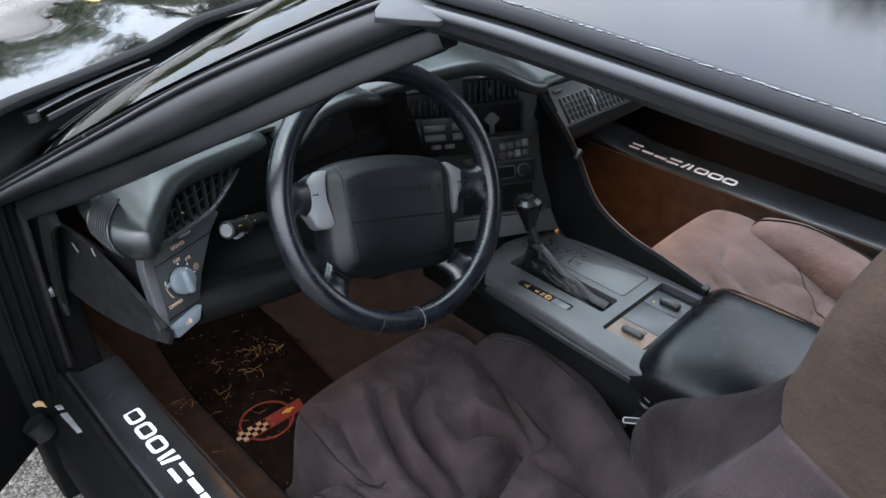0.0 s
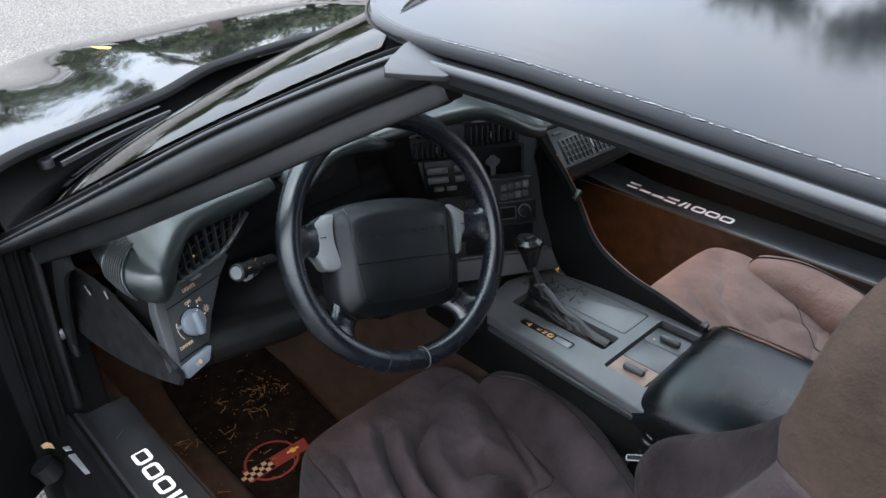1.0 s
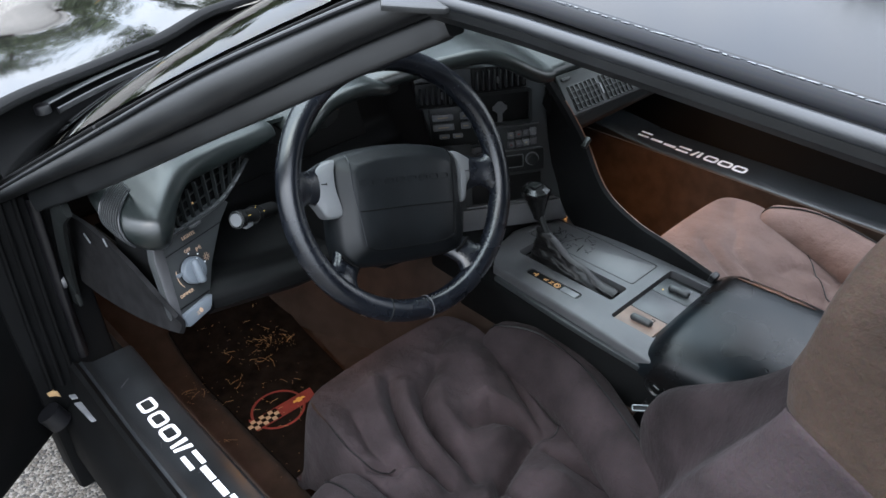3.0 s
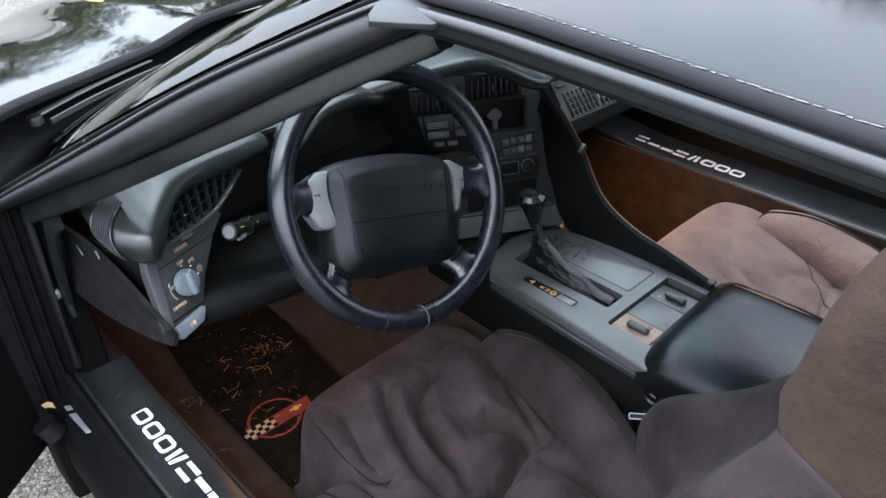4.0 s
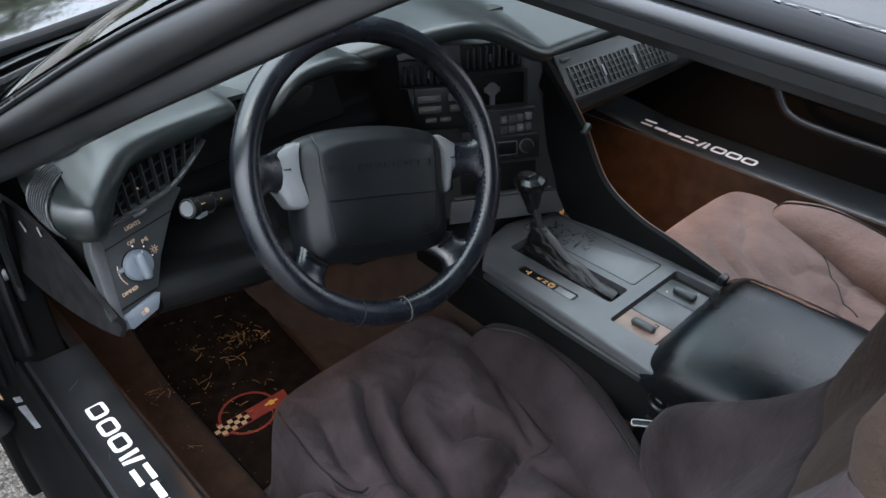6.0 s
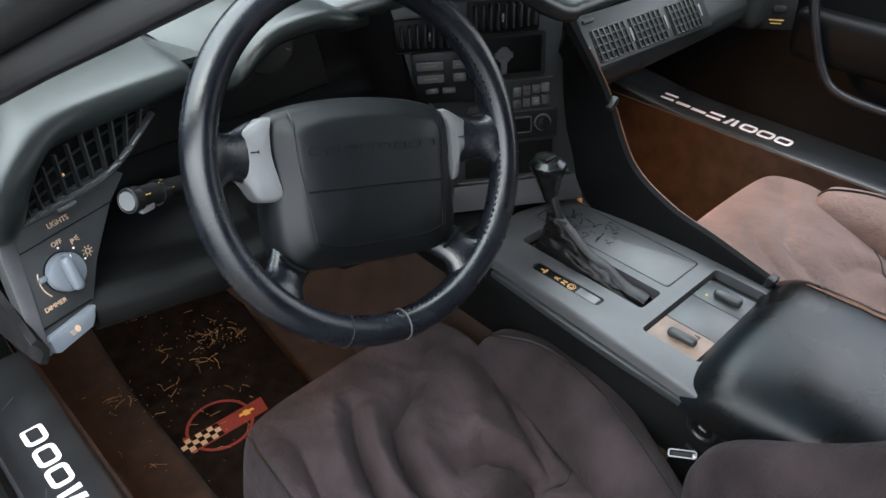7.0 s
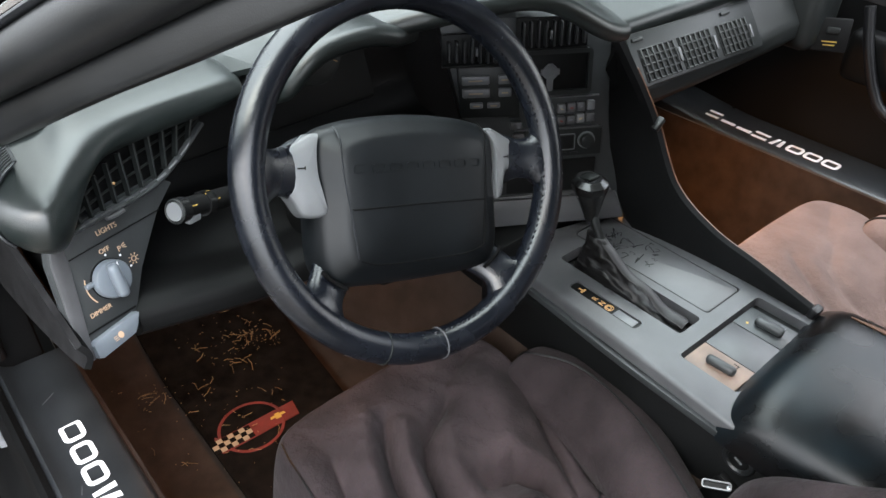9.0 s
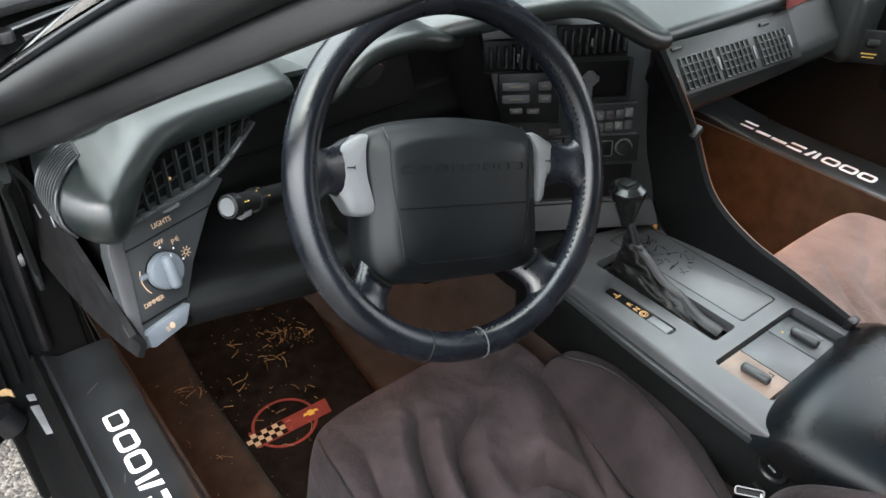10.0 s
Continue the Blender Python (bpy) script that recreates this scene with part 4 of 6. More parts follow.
# ---- seats ----
# folds in the cover: a line (offsets from the seat's centre line, and y), width, height
FOLDS = [(((-0.033, -0.005), (-0.055, -0.036), (-0.072, -0.074), (-0.083, -0.112), (-0.083, -0.154), (-0.081, -0.20)), 0.014, -0.018),
         (((-0.060, 0.0), (-0.097, -0.06), (-0.116, -0.12), (-0.116, -0.18)), 0.026, 0.011), (((-0.020, -0.03), (-0.050, -0.08), (-0.060, -0.13), (-0.060, -0.19)), 0.017, 0.010),
         (((0.050, -0.031), (-0.007, -0.054), (-0.026, -0.083), (-0.037, -0.120), (-0.034, -0.168), (-0.042, -0.216)), 0.014, -0.016), (((0.020, -0.075), (-0.004, -0.105), (-0.008, -0.150)), 0.018, 0.009),
         (((0.020, -0.145), (0.062, -0.155), (0.084, -0.182), (0.090, -0.218), (0.110, -0.235)), 0.013, -0.014), (((0.030, -0.115), (0.075, -0.130), (0.102, -0.170)), 0.020, 0.009),
         (((0.020, -0.190), (0.062, -0.205)), 0.020, 0.011), (((0.082, -0.224), (0.039, -0.233), (-0.022, -0.252), (-0.10, -0.29)), 0.012, -0.017),
         (((0.186, -0.045), (0.172, -0.10), (0.160, -0.162), (0.142, -0.228)), 0.012, -0.014), (((0.156, -0.081), (0.135, -0.152), (0.113, -0.222)), 0.010, -0.010),
         (((0.150, 0.030), (0.114, 0.010), (0.060, -0.015)), 0.022, -0.006), (((0.110, -0.03), (0.095, -0.09)), 0.030, 0.008),
         (((0.085, -0.255), (0.092, -0.316), (0.094, -0.378)), 0.012, -0.014), (((0.04, -0.285), (0.04, -0.36)), 0.025, 0.011),
         (((-0.164, -0.105), (-0.130, -0.135), (-0.10, -0.15)), 0.012, -0.011), (((-0.124, -0.02), (-0.138, -0.08), (-0.135, -0.15)), 0.011, -0.008), (((-0.150, 0.02), (-0.160, -0.05)), 0.022, 0.006), (((-0.045, -0.245), (-0.060, -0.31)), 0.02, 0.010), (((-0.02, -0.235), (-0.02, -0.33)), 0.010, -0.008)]


def fold_height(x, y):
    z = 0.0
    for pts, w, h in FOLDS:
        best, where = 1e9, 0.0
        for i, ((x1, y1), (x2, y2)) in enumerate(zip(pts, pts[1:])):
            dx, dy = x2 - x1, y2 - y1
            t = max(0.0, min(1.0, ((x - x1) * dx + (y - y1) * dy) / (dx * dx + dy * dy)))
            q = (x - x1 - t * dx) ** 2 + (y - y1 - t * dy) ** 2
            if q < best:
                best, where = q, (i + t) / (len(pts) - 1)
        z += h * (1.1 * math.exp(-best / (w * w)) if h > 0 else 0.45 * math.exp(-best / (w * w)) + 0.85 * math.exp(-2.6 * math.sqrt(best + 6e-6) / w)) * (0.35 + 0.65 * math.sin(math.pi * (0.1 + 0.8 * where)))
    return z + 0.004 * noise.noise((x * 9, y * 9, 5.0)) + 0.002 * noise.noise((x * 22, y * 22, 3.0)) + 0.0014 * noise.noise((x * 45 + y * 20, y * 30, 7.0))


DRIVER_SEAMS = (((-0.160, 0.045), (-0.167, 0.0), (-0.170, -0.06), (-0.158, -0.105), (-0.13, -0.13)), ((0.166, -0.12), (0.160, -0.165), (0.142, -0.228), (0.127, -0.287), (0.121, -0.334), (0.121, -0.384)), ((0.142, -0.230), (0.118, -0.243), (0.098, -0.228)))
PASSENGER_SEAMS = (((0.182, -0.045), (0.165, -0.09), (0.142, -0.124), (0.095, -0.178), (0.047, -0.227), (0.010, -0.27)),)


def seat(cx, side, dy, dz, name, label, cloth, depth, seams, tuck):
    """side: +1 where the console is to the right of the seat."""
    th = thing(name, (cx, -0.2, 0.15), label, "car seat", "seats")

    def cover_height(x, y):
        s, t = x / 0.193, (y + 0.195) / 0.285
        e = (abs(s) ** 6 + abs(t) ** 8) ** (1 / 7)
        return 0.338 + 0.060 * step(-0.2, 0.72, t) + depth * fold_height(x * side, y) * step(1.0, 0.85, e) * (1 - 0.85 * step(0.70, 0.90, t))

    def cushion(u, v):
        s, t = 2 * u - 1, 2 * v - 1
        s, t = math.copysign(abs(s) ** 0.8, s), math.copysign(abs(t) ** 0.8, t)
        x, y = 0.193 * s, -0.195 + 0.285 * t
        e = (abs(s) ** 9 + abs(t) ** 12) ** (1 / 10)
        z = cover_height(x, y) - 0.19 * step(0.86, 1.05, e) ** 1.4
        y += 0.010 * (1 - s * s) * step(0.3, 1.0, t) - 0.02 * max(0.0, 0.39 - z) * step(0.6, 1.0, t)
        return (cx + 0.022 + x, y, z)
    part("cushion", sheet(cushion, 170, 200, (0, 0, -0.02)), cloth, th, "wrinkled fabric cushion cover", 80)
    for pts in seams:
        line = [Vector((cx + 0.022 + side * q.x, q.y, cover_height(side * q.x, q.y) + 0.0007)) for q in smooth_path([(x, y, 0) for x, y in pts], 30)]
        part("cover_seam", sweep(line, circle(6, 0.0013)), HIDE, th, "dark stitched seam of the cover")
    for sx in (-1, 1):
        if sx > 0:
            pts = [(cx + 0.208, -0.012, 0.330), (cx + 0.211, -0.05, 0.352), (cx + 0.230, -0.12, 0.356), (cx + 0.224, -0.20, 0.352), (cx + 0.198, -0.28, 0.350), (cx + 0.138, -0.41, 0.352), (cx + 0.125, -0.46, 0.356)]
            pts = [(x - tuck, y, z) for x, y, z in pts]
        else:
            pts = [(cx - 0.200, -0.075, 0.300), (cx - 0.206, -0.11, 0.332), (cx - 0.206, -0.20, 0.342), (cx - 0.196, -0.30, 0.350), (cx - 0.168, -0.41, 0.352)]
        path = smooth_path(pts, 36)
        rings = []
        for i, p in enumerate(path):
            k = (0.30 + 0.70 * step(0, 0.16, i / 35) ** 0.7) * (1 - 0.16 * step(0.6, 0.9, i / 35))
            ring = []
            for j in range(28):
                a = 2 * math.pi * j / 28
                r = 1 + 0.05 * noise.noise((p.x * 9 + math.cos(a), p.y * 16, 2 * math.sin(a)))
                ring.append(p + Vector((0.059 * k * r * math.cos(a), 0, 0.062 * k * r * math.sin(a))))
            rings.append(ring)
        bol = part("bolster", loft(rings), cloth, th, "padded side bolster", 80)
        seam = []
        for i, p in enumerate(path):
            k, a = 0.30 + 0.70 * step(0, 0.16, i / 35) ** 0.7, radians(96 - 14 * step(0.1, 0.45, i / 35) - 10 * step(0.5, 1.0, i / 35))
            k *= 1 - 0.16 * step(0.6, 0.9, i / 35)
            r = 1.028 + 0.05 * noise.noise((p.x * 9 + math.cos(a), p.y * 16, 2 * math.sin(a)))
            seam.append(p + Vector((0.059 * k * r * math.cos(a), 0, 0.062 * k * r * math.sin(a))))
        part("seam", sweep(seam[3:], circle(6, 0.0016)), HIDE, bol, "dark stitched seam")
    lean = smooth_path([(0, -0.42, 0.30), (0, -0.50, 0.50), (0, -0.606, 0.70), (0, -0.702, 0.88), (0, -0.733, 0.97), (0, -0.747, 1.04 - 2 * dz), (0, -0.767, 1.07 - 2.5 * dz), (0, -0.81, 1.078 - 2.6 * dz)], 70)

    def back(u, v):
        s = 2 * u - 1
        s = math.copysign(abs(s) ** 0.75, s)
        k = min(68, int(v * 69))
        p = lean[k].lerp(lean[k + 1], v * 69 - k)
        wing = 0.080 * bulge(p.z, 0.45, 0.115) + 0.022 + 0.030 * step(0.66, 0.82, p.z)
        w = 0.220 * (1 - 0.16 * step(1.0, 1.085, p.z))
        a = abs(s)
        out = wing * step(0.45, 0.80, a) - 0.13 * step(0.86, 1.0, a) ** 1.5
        wrinkle = 0.004 * noise.noise((s * 3 + cx, p.z * 14, 1.0))
        return (cx + w * s, p.y + out * 0.93 + wrinkle, p.z + out * 0.30)
    def split(u):
        return 0.50 - 0.25 * step(0.0, 0.62, u if side > 0 else 1 - u)

    def shoulder(u, v):
        k = split(u) + (1 - split(u)) * v
        x, y, z = back(u, k)
        lift = 0.013 * step(0.0, 0.07, (1 - split(u)) * v) - 0.010 * step(0.02, 0.0, (1 - split(u)) * v)
        return (x, y + 0.93 * lift, z + 0.3 * lift)
    part("backrest", sheet(lambda u, v: back(u, (split(u) + 0.012) * v), 90, 46, (0, -0.06, -0.01)), cloth, th, "fabric covered backrest with side wings", 80)
    part("shoulder_cover", sheet(shoulder, 90, 60, (0, -0.06, -0.01)), BACKCLOTH, th, "brown fabric over the shoulders and headrest", 80)
    part("seat_base", rbox((0.42, 0.44, 0.12), pose(cx, -0.22, 0.20), 0.02), DARK, th, "black seat base")
    th.matrix_world = Matrix.Translation((cx, -0.2 + dy, 0.15 + dz))
    return th


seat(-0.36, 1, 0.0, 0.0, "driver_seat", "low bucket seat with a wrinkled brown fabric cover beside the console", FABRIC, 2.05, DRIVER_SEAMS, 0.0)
# passenger seat: its stronger light is put into the cloth's colour
seat(0.33, 1, -0.17, 0.03, "passenger_seat", "low bucket seat beyond the console, brown fabric painted pinkish pale as lit", LITFABRIC, 0.55, PASSENGER_SEAMS, 0.034)

# ---- doors ----
HINGE = pose(-0.80, 0.46, 0, 0, 0, -53)
door = thing("driver_door", (-0.80, 0.46, 0.3), "black car door standing wide open", "car door")
part("door_panel", rbox((0.12, 1.15, 0.55), HINGE @ pose(-0.02, -0.575, 0.56), 0.03, 3), SOOT, door)
pdoor = thing("passenger_door", (0.78, 0.0, 0.3), "black closed car door with an armrest", "car door")
part("door_panel", rbox((0.08, 1.35, 0.54), pose(0.80, -0.25, 0.58), 0.03, 3), DARK, pdoor)
jamb = part("hinge_pillar", rbox((0.14, 0.10, 0.60), pose(-0.745, 0.44, 0.45), 0.01), SOOT, car)


# ---- dashboard details ----
def on(plane, x, y, z=0.0, turn=0.0):
    return plane @ pose(x, y, z, 0, 0, turn)


# outboard demister vent with upright slats that follow the pod's rounded end
side_vent = thing("side_vent", (-0.69, 0.1, 0.80), "outboard demister vent with upright slats in the dash pod", "air vent")


def pod_face(y, a, out):
    """A place on the pod's outboard rounding."""
    i = min((k for k in range(NOSE)), key=lambda k: abs(POD[k].y - y))
    p, (lip, r) = POD[i], pod_lip(POD[i])
    inward = (pod_spine(i) - p).normalized()
    q = Vector((p.x, y, 0)) + inward * (roll_width(i) * (1 - math.cos(a)) - out * math.cos(a))
    return Vector((q.x, q.y, lip + r + (r + out) * math.sin(a)))


def vent_y(f, s):
    return 0.046 + 0.058 * f + s * (0.034 - 0.018 * f)


SPAN = [(s / 16, radians(-35 + 120 * s / 16)) for s in range(17)]
# no real opening: a black skin on the pod paints the vent's inner shade
part("backing", loft([[pod_face(vent_y(-0.06 + 1.12 * j / 12, s), a, 0.0012) for s, a in SPAN] for j in range(13)], False, False), SHADEBLACK, side_vent, "black sheet painted as the shade inside the vent")
for k in range(8):
    line = [pod_face(vent_y(0.05 + 0.9 * k / 7, s), a, 0.0032) for s, a in SPAN]
    part("slat", sweep(line, [(-0.0006, -0.0006), (0.0006, -0.0006), (0.0006, 0.0006), (-0.0006, 0.0006)], (0, 1, 0)), PANELGREY, side_vent)
for f in (-0.08, 1.08):
    part("vent_rim", sweep([pod_face(vent_y(f, s), a, 0.002) for s, a in SPAN], circle(6, 0.0016), (0, 1, 0)), SATIN, side_vent)
part("vent_rim", sweep([pod_face(vent_y(-0.08 + 1.16 * k / 12, 1.0), radians(86), 0.002) for k in range(13)], circle(6, 0.002)), SATIN, side_vent)

# driver's vent under the pod's brow: an open grid that narrows at both ends, in the plane of the switch panel
VENT_TOP = smooth_path([(0.048, 0.114, 0), (0.078, 0.1275, 0), (0.108, 0.1345, 0), (0.138, 0.137, 0), (0.172, 0.135, 0), (0.205, 0.1285, 0), (0.236, 0.117, 0)], 61)
VENT_LOW = smooth_path([(0.052, 0.106, 0), (0.074, 0.1035, 0), (0.098, 0.1005, 0), (0.126, 0.0965, 0), (0.156, 0.0945, 0), (0.186, 0.0990, 0), (0.230, 0.1110, 0)], 61)


def vent_point(u, v, z=0.0):
    """A place in the vent's opening: u along it, v down from the brow to the lower edge."""
    s = max(0.0, min(59.999, u * 60))
    i = int(s)
    a, b = VENT_TOP[i].lerp(VENT_TOP[i + 1], s - i), VENT_LOW[i].lerp(VENT_LOW[i + 1], s - i)
    q = a.lerp(b, v)
    return PANEL @ Vector((q.x, q.y, 0.010 + z))


vent = part("driver_vent", sheet(lambda u, v: vent_point(u, 1.1 * v - 0.05, -0.022), 24, 6, 0.003), SOOT, dash, "driver's air vent with a grid of slats")
for k in range(11):
    u = 0.05 + 0.88 * k / 10
    line = [vent_point(u - 0.012 * j / 6, 0.02 + 0.96 * j / 6, -0.003) for j in range(7)]
    part("slat", sweep(line, [(-0.0010, -0.005), (0.0010, -0.005), (0.0010, 0.0015), (-0.0010, 0.0015)], tuple(PANEL.to_3x3() @ Vector((0.05, 0, 1)))), BEZEL, vent)
for v in (0.30, 0.62):
    part("crossbar", sweep([vent_point(k / 24, v, -0.008) for k in range(25)], circle(6, 0.0011)), BEZEL, vent)
part("lower_edge", sweep([vent_point(k / 24, 1.06, -0.002) for k in range(25)], circle(8, 0.0040, 0.0026)), PANELGREY, vent)
part("thumb_wheel", rbox((0.0022, 0.0022, 0.0026), Matrix.Translation(vent_point(0.40, 0.50, 0.0)), 0.0008), ORANGE, vent, "tiny orange mark on the thumb wheel")
part("finger_tab", sweep([vent_point(0.28 + 0.12 * k / 8, 1.16 + 0.03 * math.sin(math.pi * k / 8), 0.001) for k in range(9)], circle(8, 0.0030, 0.0018)), GREY, vent, "worn grey finger tab")
for k in range(8):
    a, b2 = (0.08, 0.16, 0.25, 0.42, 0.52, 0.64, 0.74, 0.84)[k], (0.125, 0.22, 0.33, 0.48, 0.57, 0.71, 0.81, 0.90)[k]
    part("worn_strip", sweep([vent_point(a + (b2 - a) * j / 4, 1.0, 0.0022) for j in range(5)], circle(6, 0.0007 + 0.0004 * (k > 4))), SILVER if k > 4 else GREY, vent)

# light switch panel
part("bevel_edge", prism([(0.000, -0.002), (0.007, -0.004), (0.0125, 0.012), (0.0415, 0.0840), (0.047, 0.1035), (0.034, 0.103), (0.0265, 0.090), (0.0025, 0.021)], 0.0022, PANEL, 0.0014), GREY, panel, "paler rounded edge")
part("groove", rbox((0.108, 0.0012, 0.0012), on(PANEL, 0.090, 0.0757, 0.0002, -9.8), 0), DARK, panel)
part("groove", rbox((0.066, 0.0016, 0.0012), on(PANEL, 0.034, 0.0145, 0.0004, -12), 0), DARK, panel)
KN = on(PANEL, 0.0625, 0.0462)
knob = part("light_knob", disc(0.0182, 0.010, KN, 36, 0.003), KNOB, panel, "blue-grey round light knob")
part("knob_ring", disc(0.0192, 0.0015, KN, 32), DARK, knob)
part("grip", rbox((0.0105, 0.034, 0.012), KN @ pose(0, -0.001, 0.013, 0, 0, -12), 0.0045, 3), KNOB, knob)
part("pointer", prism([(-0.002, 0), (0.002, 0), (0, 0.005)], 0.0006, KN @ pose(0.008, 0.0085, 0.0098, 0, 0, -38)), WHITE, knob)
lettering("lights_text", "LIGHTS", 0.0068, on(PANEL, 0.0873, 0.0849, 0.0003, -12), PALE, panel)
lettering("off_text", "OFF", 0.0062, on(PANEL, 0.0739, 0.0705, 0.0003, -12), PALE, panel)
lettering("parking_text", "P", 0.0072, on(PANEL, 0.0865, 0.0620, 0.0003, -12), PALE, panel)
lettering("dimmer_text", "DIMMER", 0.0062, on(PANEL, 0.0376, 0.0276, 0.0003, -12), PALE, panel)
for k in range(3):
    part("mark", rbox((0.004, 0.0007, 0.0004), on(PANEL, 0.0918, 0.0620 + 0.0018 * (k - 1), 0.0003, -12 + 22 * (k - 1)), 0), PALE, panel)
for dx, dy in ((0.0721, 0.0664), (0.0835, 0.0570), (0.0862, 0.0418)):
    part("dot", disc(0.0010, 0.0004, on(PANEL, dx, dy, 0.0003), 10), WHITE, panel)
sunmark = part("lamp_mark", frame_bm(0.0054, 0.0054, 0.0008, 0.0004, 0.0026, on(PANEL, 0.0925, 0.0455, 0.0003)), PALE, panel)
for k in range(8):
    a = radians(45 * k)
    part("ray", rbox((0.0020, 0.0007, 0.0004), on(PANEL, 0.0925 + 0.0046 * math.cos(a), 0.0455 + 0.0046 * math.sin(a), 0.0003, 45 * k), 0), PALE, sunmark)
slide = [PANEL @ Vector((0.0625 + 0.0245 * math.cos(radians(a)), 0.0462 + 0.0245 * math.sin(radians(a)), 0.0004)) for a in range(144, 208, 6)]
part("dimmer_scale", sweep(slide, circle(5, 0.0006), tuple(PANEL.to_3x3() @ Vector((0, 0, 1)))), PALE, panel)
part("dimmer_tab", rbox((0.009, 0.0045, 0.005), on(PANEL, 0.0430, 0.0540, 0.002, -12), 0.001), KNOB, panel)
fog = part("fog_switch", prism([(0.0075, -0.0035), (0.012, -0.007), (0.049, -0.0105), (0.056, -0.005), (0.0635, 0.0035), (0.060, 0.0062), (0.014, 0.0115), (0.010, 0.009)], 0.0075, PANEL, 0.0025), KNOB, panel, "grey fog lamp button")
part("fog_mark", prism(circle(12, 0.0028, 0.0035), 0.0006, on(PANEL, 0.036, 0.0000, 0.0073)), PALE, fog)
for k in range(3):
    part("fog_line", rbox((0.004, 0.0006, 0.0005), on(PANEL, 0.0305, -0.0020 + 0.002 * k, 0.0075, -8), 0), PALE, fog)

# turn stalk
stalk = thing("turn_stalk", (-0.50, 0.06, 0.77), "black turn signal stalk with a grey push button tip", "stalk")
tip, root = Vector((-0.554, 0.040, 0.780)), Vector((-0.485, 0.075, 0.752))
part("arm", sweep([tip.lerp(root, k / 8) for k in range(9)], circle(14, 0.0105)), DARK, stalk)
ax = (tip - root).normalized()
part("tip_cap", sweep([tip + ax * 0.004, tip - ax * 0.006], circle(18, 0.0122), (0.3, 0, 1)), KNOBBLACK, stalk, "black ribbed end cap")
part("tip_face", sweep([tip + ax * 0.006, tip + ax * 0.003], circle(18, 0.0090), (0.3, 0, 1)), SILVER, stalk, "grey push button")
part("tip_ring", placed(torus(0.0108, 0.0011, 28, 8), look(tip + ax * 0.0045, tip + ax)), BEZEL, stalk, "grey ring round the push button")
part("collar", sweep([tip.lerp(root, 0.40), tip.lerp(root, 0.52)], circle(16, 0.0125)), KNOBBLACK, stalk, "ribbed black twist collar")
for k in range(9):
    a = radians(200 + 22 * k)
    q = tip.lerp(root, 0.46) + Vector((0.35, 0.0, 0.87)) * 0.0127 * math.cos(a) + Vector((-0.4, -0.9, 0.2)) * 0.0127 * math.sin(a)
    part("print_bar", rbox((0.0050, 0.0010, 0.0010), Matrix.Translation(q) @ pose(0, 0, 0, 0, 20, 26), 0), GOLD, stalk)
for k in range(18):
    q = tip.lerp(root, 0.10 + 0.05 * (k // 3) + 0.26 * (k > 8))
    part("print_bar", rbox((0.0028, 0.0010, 0.0009), Matrix.Translation(q + Vector((0.003, -0.0088, 0.0058 - 0.0036 * (k % 3)))) @ pose(0, 0, 0, 0, 8, 22), 0), GOLD, stalk)
part("side_switch", rbox((0.016, 0.008, 0.008), Matrix.Translation(tip.lerp(root, 0.16) + Vector((0, -0.006, -0.008))) @ pose(0, 0, 0, 0, 8, 22), 0.002), SILVER, stalk)
part("column_cover", sweep([WHEEL @ Vector((0.0, -0.045, -0.055)), WHEEL @ Vector((0.0, -0.03, -0.20))], circle(16, 0.070, 0.055, 3), (1, 0, 0)), DARK, stalk, "dark column cover")

# gauges, unlit behind the wheel
gauge = axes((-0.355, 0.222, 0.805), (1, 0, 0), (0, 0.34, 0.94), (0, -0.94, 0.34))
for k, (x, r) in enumerate(((-0.09, 0.030), (-0.02, 0.038), (0.06, 0.038))):
    g = part("gauge", disc(r, 0.003, on(gauge, x, 0.0, 0.004), 28, 0.001), BEZEL, dash)
    for j in range(7):
        a = radians(210 - 40 * j)
        part("tick", rbox((0.006, 0.0012, 0.0006), on(gauge, x + (r - 0.007) * math.cos(a), (r - 0.007) * math.sin(a), 0.0072, math.degrees(a)), 0), ORANGE, g)

# centre stack: vents, screen recess, keys, radio
for x0, n, yc, lift in ((-0.218, 8, 0.082, 0.020), (-0.116, 9, 0.098, 0.014)):
    group = part("centre_vent", rbox((0.0105 * n + 0.006, 0.042, 0.004), STACK @ pose(x0 + 0.0105 * n / 2, yc, lift - 0.008), 0.001), DARK, dash, "centre air vent with upright slats")
    for k in range(n):
        part("slat", rbox((0.0042, 0.037 - 0.012 * abs(k / (n - 1) - (0.8 if n == 8 else 0.3)), 0.010), STACK @ pose(x0 + 0.0055 + 0.0105 * k, yc, lift), 0.0015, 1), PANELGREY, group)
    part("lever", rbox((0.003, 0.012, 0.006), STACK @ pose(x0 + 0.042, yc, lift + 0.007), 0.001), SILVER, group)
    part("lip", rbox((0.0105 * n + 0.006, 0.003, 0.010), STACK @ pose(x0 + 0.0105 * n / 2, yc - 0.022, lift - 0.008), 0.001), DARK, group)
screen = part("screen_recess", frame_bm(0.118, 0.064, 0.006, 0.009, 0.005, STACK @ pose(-0.066, 0.0405, -0.006)), BEZEL, dash, "blanked display recess")
part("backing", rbox((0.110, 0.056, 0.003), STACK @ pose(-0.066, 0.0405, -0.0045), 0.001), DARK, screen)
emblem = part("cross_ornament", rbox((0.009, 0.046, 0.003), STACK @ pose(-0.067, 0.030, 0.0), 0.0012), SILVER, dash, "worn silver cross ornament")
